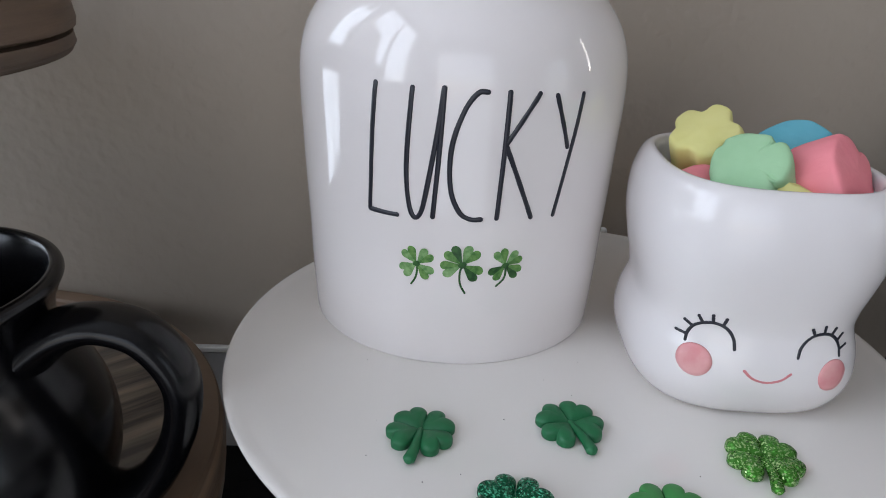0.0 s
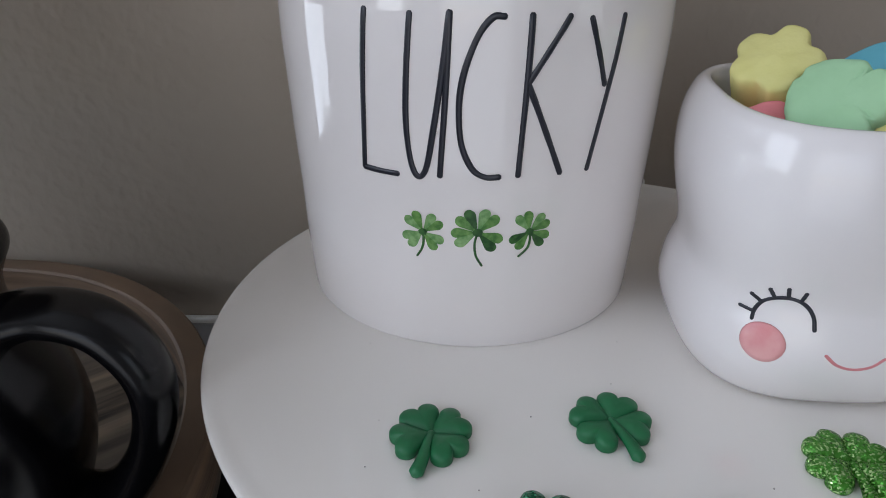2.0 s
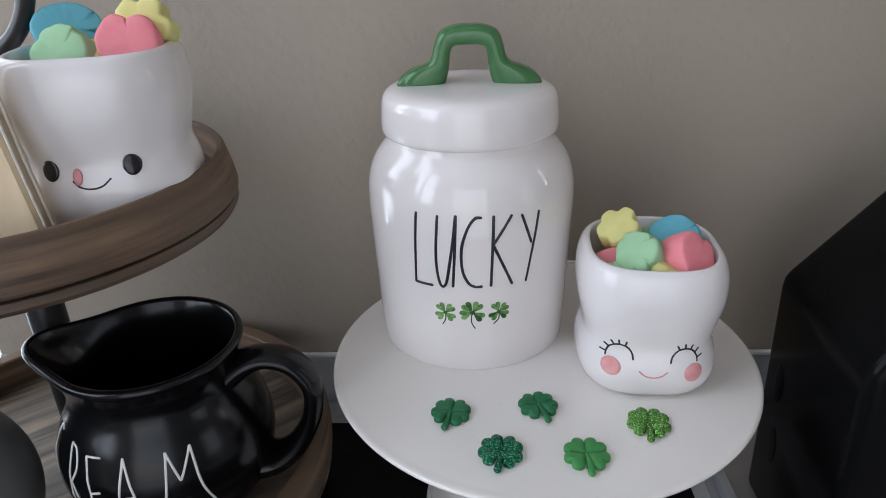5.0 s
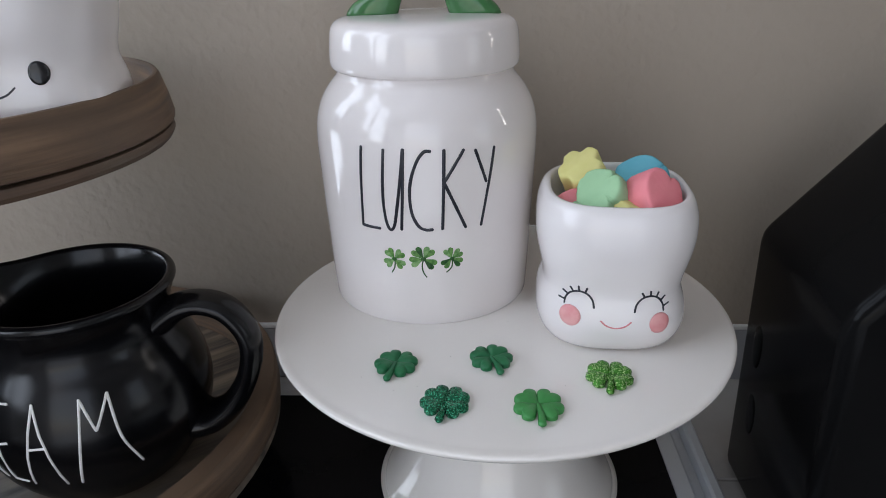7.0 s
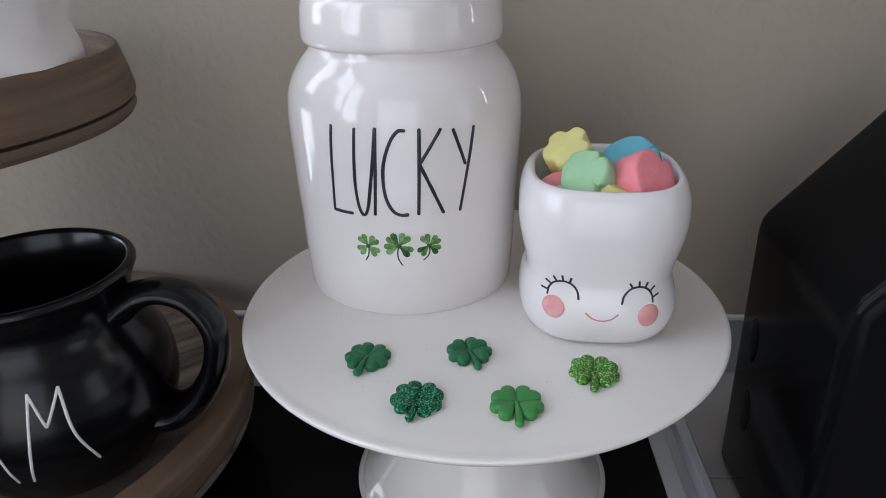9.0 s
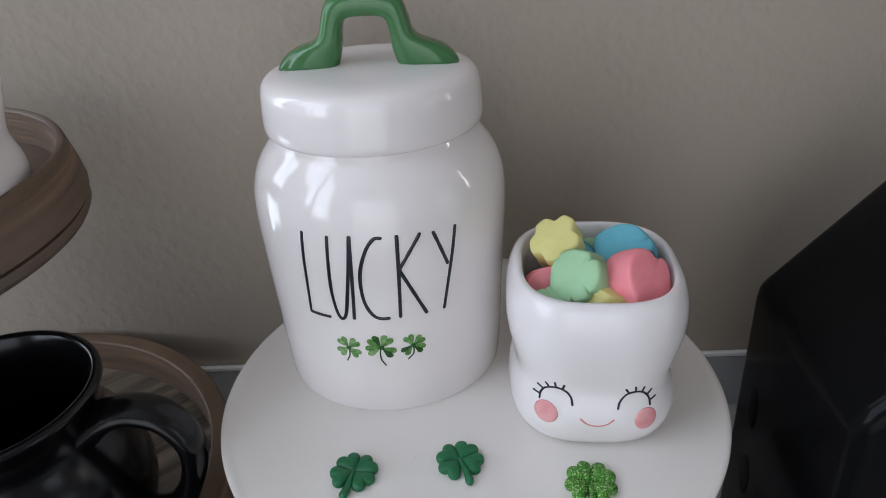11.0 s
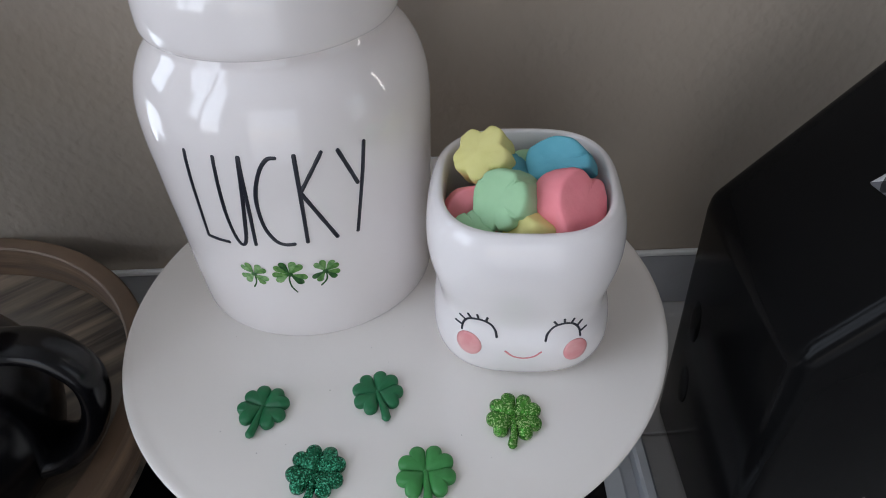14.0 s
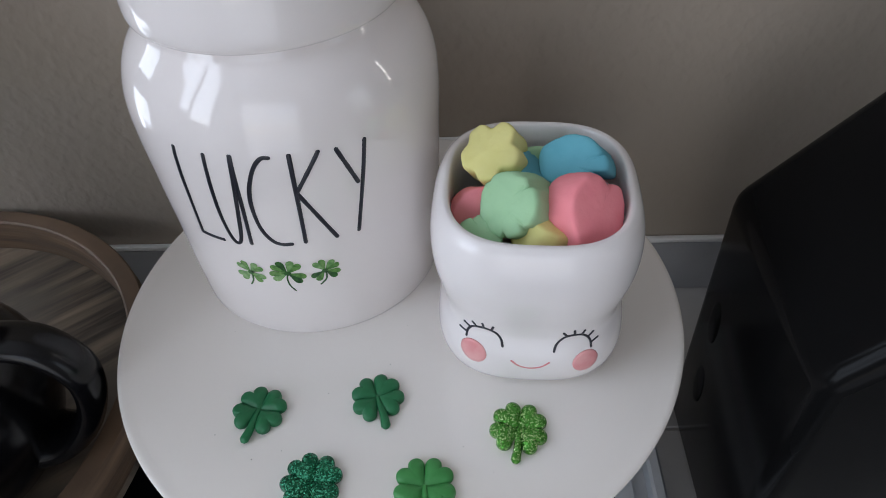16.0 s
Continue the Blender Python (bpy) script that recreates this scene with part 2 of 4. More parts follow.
def smooth_line(pts, sub=6):
    """A Catmull-Rom line through the points."""
    p = [Vector(q) for q in pts]
    if len(p) < 3:
        return [p[0].lerp(p[1], k / 8) for k in range(9)]
    p = [2 * p[0] - p[1]] + p + [2 * p[-1] - p[-2]]
    out = []
    for i in range(1, len(p) - 2):
        a, b, c, d = p[i - 1:i + 3]
        for k in range(sub):
            t = k / sub
            out.append(0.5 * ((2 * b) + (c - a) * t + (2 * a - 5 * b + 4 * c - d) * t * t + (3 * b - a - 3 * c + d) * t ** 3))
    return out + [p[-2]]


def lathe_bm(profile, n=96, sub=5):
    """Turns a line of (radius, height) about the z axis."""
    line = smooth_line([(r, 0, z) for r, z in profile], sub) if sub else [Vector((r, 0, z)) for r, z in profile]
    rings = [[(max(q.x, 1e-5) * math.cos(2 * math.pi * i / n), max(q.x, 1e-5) * math.sin(2 * math.pi * i / n), q.z) for i in range(n)] for q in line]
    return rings_bm(rings)


def sweep_bm(pts, radii, n=12, flat=None, up=Vector((0, 0, 1)), bm=None):
    """A tube along the points. radii: one number or one for each point; flat: the ratio of the second axis (out of the surface) to the first; up: a direction, or one for each point, for that second axis."""
    pts = [Vector(p) for p in pts]
    rings = []
    for i, p in enumerate(pts):
        t = (pts[min(i + 1, len(pts) - 1)] - pts[max(i - 1, 0)]).normalized()
        u = Vector(up[i] if isinstance(up, list) else up)
        b = (u - t * u.dot(t)).normalized()
        a = t.cross(b)
        r = radii[i] if isinstance(radii, (list, tuple)) else radii
        f = flat or 1.0
        rings.append([p + a * r * math.cos(2 * math.pi * k / n) + b * r * f * math.sin(2 * math.pi * k / n) for k in range(n)])
    first, last = rings[0], rings[-1]
    c0, c1 = pts[0], pts[-1]
    rings = [[c0.lerp(q, 0.5) - (pts[1] - pts[0]).normalized() * (first[0] - c0).length * 0.6 for q in first]] + rings + [[c1.lerp(q, 0.5) + (pts[-1] - pts[-2]).normalized() * (last[0] - c1).length * 0.6 for q in last]]
    return rings_bm(rings, bm=bm)


# ---- room ----
def wall_with_opening(name, axis, at, thick, u0, u1, z0, z1, win, material, label):
    """A wall across an axis ('x' or 'y') with one window opening in it."""
    bm = bmesh.new()
    a0, a1 = sorted((at, at + thick))
    spans = [(u0, win[0], z0, z1), (win[1], u1, z0, z1), (win[0], win[1], z0, win[2]), (win[0], win[1], win[3], z1)] if win else [(u0, u1, z0, z1)]
    for p, q, r, s in spans:
        if axis == "x":
            box_bm(a0, a1, p, q, r, s, bm=bm)
        else:
            box_bm(p, q, a0, a1, r, s, bm=bm)
    return tagged(new(name, link_mesh(name, bm, material, False)), label, "wall", kind="structure")


wall_with_opening("wall_north", "y", Y1, 0.12, XE, X1 + 0.12, ZF, ZC, None, M_WALL, "greige painted wall with knockdown plaster texture")
wall_with_opening("wall_far", "y", YN, 0.12, X0 - 0.12, XE + 0.1, ZF, ZC, None, M_ROOM, "plain light plaster wall")
wall_with_opening("wall_return", "x", XE, 0.10, Y1 + 0.12, YN, ZF, ZC, None, M_ROOM, "plain light plaster wall")
wall_with_opening("wall_west", "x", X0, -0.10, WIN_M[1], YN, ZF, ZC, WIN_L, M_ROOM, "light plaster wall with a tall window opening")
wall_with_opening("wall_southwest", "x", X0, -0.10, Y0, WIN_M[1], WIN_M[2] - 0.06, ZC, (WIN_M[0], WIN_M[1] - 0.04, *WIN_M[2:]), M_ROOM, "light plaster wall with a wide window opening")
wall_with_opening("wall_southwest_low", "x", X0, -0.10, Y0, WIN_M[1], ZF, WIN_M[2] - 0.06, ADDED_S, M_ROOM, "light plaster wall with an added narrow low light opening")
wall_with_opening("wall_east", "x", X1, 0.10, Y0, -0.30, ZF, ZC, WIN_R, M_ROOM, "light plaster wall with a window opening")
wall_with_opening("wall_southeast", "x", X1, 0.10, -0.30, Y1, ZF, ZC, ADDED_T, M_ROOM, "light plaster wall with an added narrow light opening")
wall_with_opening("wall_south", "y", Y0, -0.10, X0 - 0.12, X1 + 0.12, ZF, ZC, WIN_B, M_ROOM, "light plaster wall with a wide window opening")
tagged(new("floor", link_mesh("floor", box_bm(X0 - 0.12, X1 + 0.12, Y0 - 0.12, YN + 0.12, ZF - 0.05, ZF), M_FLOOR, False)), "pale wooden kitchen floor", "floor", kind="structure")
tagged(new("ceiling", link_mesh("ceiling", box_bm(X0 - 0.12, X1 + 0.12, Y0 - 0.12, YN + 0.12, ZC, ZC + 0.05), M_CEIL, False)), "plain painted ceiling", "ceiling", kind="structure")


def window_frame(name, axis, at, win, nu, nz):
    w = thing(name, "white painted window with muntins", "window", kind="structure")
    u0, u1, z0, z1 = win

    def bar(a, b, c, d, nm):
        bm = box_bm(at - 0.02, at + 0.02, a, b, c, d, 0.003) if axis == "x" else box_bm(a, b, at - 0.02, at + 0.02, c, d, 0.003)
        part(nm, bm, M_FRAME, w, smooth=False)
    bar(u0, u1, z0, z0 + 0.05, "window_sill")
    bar(u0, u1, z1 - 0.05, z1, "window_frame")
    bar(u0, u0 + 0.05, z0 + 0.05, z1 - 0.05, "window_frame")
    bar(u1 - 0.05, u1, z0 + 0.05, z1 - 0.05, "window_frame")
    for i in range(1, nu):
        u = u0 + (u1 - u0) * i / nu
        bar(u - 0.02, u + 0.02, z0 + 0.05, z1 - 0.05, "muntin")
    for i in range(1, nz):
        z = z0 + (z1 - z0) * i / nz
        bar(u0 + 0.05, u1 - 0.05, z - 0.015, z + 0.015, "muntin")


window_frame("window_1", "x", X0 - 0.05, WIN_L, 1, 2)
window_frame("window_2", "x", X1 + 0.05, WIN_R, 3, 2)
window_frame("window_3", "y", Y0 - 0.05, WIN_B, 1, 1)
window_frame("added_window_6", "x", X1 + 0.05, ADDED_T, 1, 1)
window_frame("added_window_5", "x", X0 - 0.05, ADDED_S, 1, 1)
window_frame("window_4", "x", X0 - 0.05, (WIN_M[0], WIN_M[1] - 0.04, *WIN_M[2:]), 2, 1)

# ---- counter ----
ZT = -0.020                       # top of the counter's tiles
CX0, CX1, CY0, CY1 = -0.66, 0.1705, -0.40, 0.135   # the cooktop's outline
counter = thing("counter_base", "painted base cabinet under the tiled counter", "cabinet", kind="structure")
part("body", box_bm(X0, 1.6, -0.47, Y1 - 0.002, ZF, ZT - 0.012), M_CAB, counter, smooth=False)
part("mortar", box_bm(X0, 1.6, -0.49, Y1 - 0.002, ZT - 0.012, ZT - 0.0012), M_GROUT, counter, "grey grout bed", smooth=False)

cooktop = thing("cooktop", "black glass cooktop with a brushed steel edge trim", "cooktop")
part("glass", box_bm(CX0 + 0.03, CX1 - 0.033, CY0 + 0.03, CY1, ZT - 0.001, 0.0, 0.002), M_GLASS, cooktop, smooth=False)


def trim_bm(y0, y1, x_in, x_out):
    """The stepped section of the steel trim, drawn along y."""
    s = [(0.0, ZT), (0.0, 0.0012), (0.012, 0.0030), (0.014, 0.0018), (0.0145, -0.0045), (0.0235, -0.0050), (0.0245, 0.0040), (0.0265, 0.0062), (0.0320, 0.0062), (0.0340, 0.0040), (0.0340, ZT)]
    k = (x_out - x_in) / 0.034
    return rings_bm([[(x_in + a * k, y, b) for a, b in s] for y in (y0, y1)])


part("trim", trim_bm(CY0, CY1, CX1 - 0.034, CX1), M_STEEL, cooktop, "brushed steel side trim", smooth=False)
part("trim", trim_bm(CY0, CY1, CX0 + 0.034, CX0), M_STEEL, cooktop, "brushed steel side trim", smooth=False)

# ---- canister ----
PZ = 0.149                        # the cake stand's top
AX, AY = -0.0501, 0.0839
BODY = [(0.0005, -0.0022), (0.0591, -0.0022), (0.0708, -0.0030), (0.0723, -0.0012), (0.0730, 0.0080), (0.0740, 0.0260), (0.0746, 0.0450), (0.0757, 0.0660), (0.0766, 0.0900), (0.0772, 0.1050), (0.0771, 0.1180), (0.0760, 0.1280), (0.0732, 0.1375), (0.0693, 0.1450), (0.0648, 0.1510), (0.0611, 0.1555), (0.0596, 0.1590), (0.0572, 0.1620), (0.0296, 0.1622), (0.0005, 0.1622)]
canister = thing("canister", "white glazed ceramic canister with lid, lettered LUCKY above three clovers", "canister", pose(AX, AY, PZ + 0.003))
part("body", lathe_bm(BODY, 128, 4), M_WHITE, canister)
lid = part("lid", lathe_bm([(0.0005, 0.1605), (0.0494, 0.1605), (0.0602, 0.1600), (0.0632, 0.1610), (0.0642, 0.1640), (0.0642, 0.1700), (0.0636, 0.1780), (0.0628, 0.1840), (0.0606, 0.1885), (0.0553, 0.1915), (0.0444, 0.1930), (0.0197, 0.1935), (0.0005, 0.1935)], 128, 4), M_WHITE, canister)


def body_r(z):
    return float(np.interp(z, [q[1] for q in BODY[2:18]], [q[0] for q in BODY[2:18]]))


def on_can(deg, z, out=0.0):
    r, a = body_r(z) + out, radians(deg)
    return Vector((r * math.sin(a), -r * math.cos(a), z)), Vector((math.sin(a), -math.cos(a), 0))


# the handle: a pair of striding legs with shoes, cut from a rounded slab
HALF_OUT = [(-0.0518, 0.1925), (-0.0500, 0.1962), (-0.0455, 0.2008), (-0.0390, 0.2042), (-0.0305, 0.2070), (-0.0262, 0.2115), (-0.0238, 0.2205), (-0.0198, 0.2288), (-0.0100, 0.2328), (0.0, 0.2334)]
HALF_IN = [(0.0, 0.2194), (-0.0094, 0.2186), (-0.0127, 0.2138), (-0.0140, 0.2020), (-0.0168, 0.1925)]


def even(pts, n):
    """The line through the points, cut into n even steps."""
    p = smooth_line([(x, z, 0) for x, z in pts], 8)
    run = np.concatenate([[0], np.cumsum([(b - a).length for a, b in zip(p, p[1:])])])
    at = np.linspace(0, run[-1], n + 1)
    return [(float(np.interp(q, run, [v.x for v in p])), float(np.interp(q, run, [v.y for v in p]))) for q in at]


def handle_bm():
    n = 26
    outer, inner = even(HALF_OUT, n), even(HALF_IN[::-1], n)
    outer += [(-x, z) for x, z in outer[-2::-1]]
    inner += [(-x, z) for x, z in inner[-2::-1]]
    rings = []
    for (ox, oz), (ix, iz) in zip(outer, inner):
        c, u = Vector(((ox + ix) / 2, 0, (oz + iz) / 2)), Vector(((ox - ix) / 2, 0, (oz - iz) / 2))
        ring = []
        for k in range(24):
            a = 2 * math.pi * k / 24
            cu, su = math.cos(a), math.sin(a)
            ring.append(c + u * math.copysign(abs(cu) ** 0.7, cu) + Vector((0, 0.0100 * math.copysign(abs(su) ** 0.7, su), 0)))
        rings.append(ring)
    return rings_bm(rings)


part("handle", handle_bm(), M_GREENGLAZE, lid, "glossy green handle shaped like striding legs in shoes")

LUCKY = {
    "L": [[(-28.5, 0.1213), (-29.9, 0.0950), (-31.0, 0.0683)], [(-31.0, 0.0683), (-26.2, 0.0679), (-21.0, 0.0678)]],
    "U": [[(-16.8, 0.1209), (-18.2, 0.0940), (-18.1, 0.0810), (-17.0, 0.0712), (-15.2, 0.0677), (-13.2, 0.0715), (-11.3, 0.0850), (-9.0, 0.1050), (-7.5, 0.1215)], [(-7.5, 0.1215), (-8.4, 0.0950), (-9.8, 0.0684)]],
    "C": [[(5.1, 0.1203), (2.2, 0.1200), (-1.0, 0.1145), (-4.0, 0.1035), (-5.1, 0.0925), (-4.4, 0.0800), (-1.6, 0.0715), (1.8, 0.0686), (5.3, 0.0686)]],
    "K": [[(11.3, 0.1207), (10.8, 0.0950), (10.1, 0.0687)], [(20.6, 0.1200), (11.1, 0.1000)], [(11.1, 0.1000), (21.6, 0.0683)]],
    "Y": [[(26.3, 0.1190), (32.2, 0.0973)], [(36.5, 0.1189), (33.4, 0.0940), (29.9, 0.0680)]],
}


def strokes_bm(strokes, place, width, proud=0.35, bend=True):
    bm = bmesh.new()
    for st in strokes:
        if len(st) == 2:
            st = [(st[0][0] + (st[1][0] - st[0][0]) * k / 6, st[0][1] + (st[1][1] - st[0][1]) * k / 6) for k in range(7)]
        flat = smooth_line([(a, b, 0) for a, b in st], 6) if bend else [Vector((a, b, 0)) for a, b in st]
        got = [place(q.x, q.y) for q in flat]
        n = len(got)
        rad = [width * (1 + 0.05 * math.sin(i * 0.45 + n)) for i in range(n)]
        sweep_bm([g[0] for g in got], rad, 8, proud, [g[1] for g in got], bm=bm)
    return bm


for ch, st in LUCKY.items():
    part("letter", strokes_bm(st, lambda d, z: on_can(d, z, 0.00018), 0.00105, 0.4), M_INK, canister, "dark raised letter " + ch)


# clovers: leaf outlines shared by the print and the loose ones
def heart_leaf(n=40, lobe=0.26, spread=0.22):
    """The outline of a leaf with its point at the origin and two round lobes about (0, 0.7)."""
    cy = 0.95 - lobe
    c = math.hypot(spread, cy)
    lean, half = math.atan2(spread, cy), math.asin(lobe / c)
    out = [(0.0, 0.0)]
    for i in range(5):
        out.append((math.sin(lean + half) * c * math.cos(half) * (i + 1) / 6, math.cos(lean + half) * c * math.cos(half) * (i + 1) / 6))
    m = (n - 11) // 2
    far = []
    for i in range(m):
        ang = (lean + half) * (1 - (i / (m - 1)) ** 1.6)
        d = ang - lean
        root = max(lobe ** 2 - (c * math.sin(d)) ** 2, 0.0)
        r = c * math.cos(d) + math.sqrt(root)
        far.append((math.sin(ang) * r, math.cos(ang) * r))
    out += far + [(-x, y) for x, y in reversed(far[:-1])]
    out += [(-x, y) for x, y in reversed(out[1:6])]
    return out


M_LEAFP = [mat("print_green_" + nm, a, 0.25, 0, b, 420, 0.3) for nm, a, b in (("dark", (0.012, 0.055, 0.014), (0.040, 0.135, 0.030)), ("mid", (0.050, 0.155, 0.032), (0.155, 0.32, 0.085)), ("pale", (0.095, 0.24, 0.070), (0.25, 0.42, 0.17)))]
PRINTS = (
    (-14.6, 0.0467, 0.0086, (36, -45, -130, 125), ((0.02, -0.40), (-0.06, -0.80), (-0.28, -1.18)), (1, 1, 1, 2)),
    (0.3, 0.0476, 0.0098, (39, -34, -125, 108), ((-0.10, -0.45), (-0.05, -0.95), (0.18, -1.38)), (0, 1, 0, 1)),
    (14.5, 0.0471, 0.0084, (23, -53, -124, 131), ((0.05, -0.40), (-0.04, -0.80), (-0.42, -1.18)), (1, 1, 0, 0)),
)
for deg, z, size, angs, stem, tones in PRINTS:
    bm = bmesh.new()

    def flat(u, v, out=0.00025, deg=deg, z=z, size=size):
        return on_can(deg + math.degrees(u * size / 0.0755), z + v * size, out)[0]
    for ang, tone in zip(angs, tones):
        c, s = math.cos(radians(ang)), math.sin(radians(ang))
        ol = [(x * 0.86, y) for x, y in heart_leaf(41, 0.24, 0.232)]
        centre = bm.verts.new(flat(-s * 0.55, c * 0.55))
        vs = [bm.verts.new(flat(x * c - y * s, x * s + y * c)) for x, y in ol]
        for i in range(len(vs)):
            f = bm.faces.new((centre, vs[i], vs[(i + 1) % len(vs)]))
            f.material_index = tone if i < 20 else min(tone + 1, 2)
    hub = [bm.verts.new(flat(0.20 * math.cos(a), 0.17 * math.sin(a), 0.0004)) for a in (0.3, 1.1, 1.9, 2.9, 3.7, 4.7, 5.5)]
    bm.faces.new(hub).material_index = 0
    sp = smooth_line([(0, 0, 0)] + [(a, b, 0) for a, b in stem], 5)
    sweep_bm([flat(q.x, q.y, 0.0001) for q in sp], 0.00045, 6, 0.5, Vector((0, -1, 0)), bm=bm)
    part("clover_print", bm, M_LEAFP, canister, "watercolour four-leaf clover print")

# ---- cake stand ----
stand = thing("cake_stand", "white glazed ceramic cake stand on a flared foot", "cake stand", pose(0.0016, 0.0368, 0))
part("plate", lathe_bm([(0.0005, 0.1325), (0.040, 0.1325), (0.090, 0.1345), (0.138, 0.1385), (0.1510, 0.1410), (0.1560, 0.1440), (0.1577, 0.1465), (0.1573, 0.1482), (0.1555, 0.1489), (0.1530, 0.1489), (0.1500, 0.1488), (0.1400, PZ), (0.110, PZ), (0.050, PZ), (0.0005, PZ)], 160, 4), M_PLATE, stand)
part("foot", lathe_bm([(0.0005, 0.1330), (0.0450, 0.1328), (0.0460, 0.1260), (0.0468, 0.1050), (0.0526, 0.0750), (0.0644, 0.0400), (0.0800, 0.0140), (0.0882, 0.0040), (0.0892, 0.0012), (0.0868, 0.0002), (0.0005, 0.0002)], 128, 4), M_PLATE, stand)


# ---- clovers on the plate ----
def clover_button(name, label, x, y, stem_deg, size, material):
    b = thing(name, label, "clover button", pose(x, y, PZ + 0.0002, 0, 0, stem_deg), "clover buttons on the cake stand")
    ol = [(x * 0.96, y * 0.98) for x, y in heart_leaf(61, 0.27, 0.250)]
    for ang in (42, 125, -125, -42):
        bm = bmesh.new()
        rings = []
        for s, h in ((0.97, 0.0), (1.0, 0.0006), (1.0, 0.0022), (0.985, 0.0028), (0.94, 0.0033), (0.84, 0.0038), (0.68, 0.0043), (0.48, 0.0046), (0.28, 0.0047), (0.10, 0.0047)):
            ring = []
            for px, py in ol:
                qx, qy = px * s, 0.55 + (py - 0.55) * s
                w = min(max((h - 0.0015) / 0.002, 0), 1)
                dz = -w * (0.00018 * math.exp(-(qx / 0.05) ** 2) + 0.0016 * max(0, 0.55 - qy))
                low = 0.0030 * min(1, max(0, (0.62 - qy) / 0.30)) if h > 0.001 else 0.0
                ring.append((qx * size, qy * size, max(h, low) + dz))
            rings.append(ring)
        rings_bm(rings, bm=bm)
        bmesh.ops.rotate(bm, verts=bm.verts, matrix=Matrix.Rotation(radians(ang), 3, "Z"))
        part("leaf", bm, material, b)
    sp = smooth_line([(0.0, 0.0, 0.0024), (0.0003, -0.006, 0.0026), (0.0007, -0.0112, 0.0024), (0.0004, -0.0172, 0.0021)], 5)
    part("stem", sweep_bm(sp, [0.0012 + 0.0012 * i / (len(sp) - 1) for i in range(len(sp))], 10, 0.85), material, b)
    return b


M_BTN_DARK = mat("button_dark_green", (0.006, 0.125, 0.042), 0.45, 0, (0.009, 0.15, 0.052), 200, 0.6, bump=0.08, bump_scale=500)
M_BTN_MID = mat("button_mid_green", (0.036, 0.23, 0.050), 0.45, 0, (0.048, 0.265, 0.066), 200, 0.6, bump=0.08, bump_scale=500)
M_BTN_GLD = glitter("glitter_dark_green", (0.002, 0.105, 0.045), (0.16, 0.74, 0.46))
M_BTN_GLL = glitter("glitter_light_green", (0.060, 0.245, 0.026), (0.72, 0.98, 0.46))
clover_button("clover_button", "matte dark green four-leaf clover button on the cake stand", -0.0650, -0.0388, -15, 0.0139, M_BTN_DARK)
clover_button("clover_button", "matte dark green four-leaf clover button on the cake stand", -0.0063, -0.0320, 17, 0.0139, M_BTN_DARK)
clover_button("clover_button", "light green glitter four-leaf clover button on the cake stand", 0.0635, -0.0500, -10, 0.0147, M_BTN_GLL)
clover_button("clover_button", "dark green glitter four-leaf clover button on the cake stand", -0.0332, -0.0770, -11, 0.0149, M_BTN_GLD)
clover_button("clover_button", "matte grass green four-leaf clover button on the cake stand", 0.0190, -0.0795, 1, 0.0149, M_BTN_MID)


# crumbs of dust scattered over the plate
crumb_rng = random.Random(5)
cb = bmesh.new()
for k in range(24):
    a, r = crumb_rng.uniform(-2.9, -0.2), crumb_rng.uniform(0.02, 0.13)
    q = crumb_rng.uniform(0.00012, 0.00034)
    bmesh.ops.create_icosphere(cb, subdivisions=1, radius=q, matrix=Matrix.Translation((0.0016 + r * math.cos(a), 0.0368 + r * math.sin(a), PZ + q * 0.6)))
tagged(new("crumbs", link_mesh("crumbs", cb, mat("dust", (0.30, 0.27, 0.24), 0.9, 0, (0.42, 0.39, 0.35), 300))), "tiny dark specks of dust on the cake stand", "dust", kind="stuff")


# ---- marshmallow mugs ----
MUGP = [(0.0300, 0.0008), (0.0375, 0.0000), (0.0425, 0.0035), (0.0462, 0.0100), (0.0478, 0.0180), (0.0470, 0.0270), (0.0448, 0.0350), (0.0440, 0.0400), (0.0448, 0.0467), (0.0470, 0.0563), (0.0490, 0.0668), (0.0496, 0.0764), (0.0488, 0.0860), (0.0464, 0.0936), (0.0440, 0.0967), (0.0421, 0.0974), (0.0405, 0.0960), (0.0398, 0.0879), (0.0402, 0.0592), (0.0385, 0.0250), (0.0300, 0.0160), (0.0005, 0.0155)]


def squircle(a, n=96, e=2.9):
    out = []
    for i in range(n):
        t = 2 * math.pi * i / n
        c, s = math.cos(t), math.sin(t)
        r = a / (abs(c) ** e + abs(s) ** e) ** (1 / e)
        out.append((r * c, r * s))
    return out


def mug_half(z):
    return float(np.interp(z, [q[1] for q in MUGP[1:15]], [q[0] for q in MUGP[1:15]]))


def on_mug(x, z, out=0.0):
    """A place on the mug's face, at x across and z up, and the way out of it."""
    a, e = mug_half(z), 2.9
    y = -(max(a ** e - abs(x) ** e, 0)) ** (1 / e)
    nx = (abs(x) / a) ** (e - 1) * (1 if x > 0 else -1)
    nv = Vector((nx, -((-y) / a) ** (e - 1), 0)).normalized()
    return Vector((x, y * 1.065, z)) + nv * out, nv


def disc_on_mug(cx, cz, rx, rz, dome=0.0006):
    rings = []
    for s, h in ((1.0, 0.0), (0.96, 0.6), (0.7, 0.9), (0.3, 1.0)):
        rings.append([on_mug(cx + rx * s * math.cos(2 * math.pi * i / 28), cz + rz * s * math.sin(2 * math.pi * i / 28), 0.0001 + dome * h)[0] for i in range(28)])
    return rings_bm(rings)


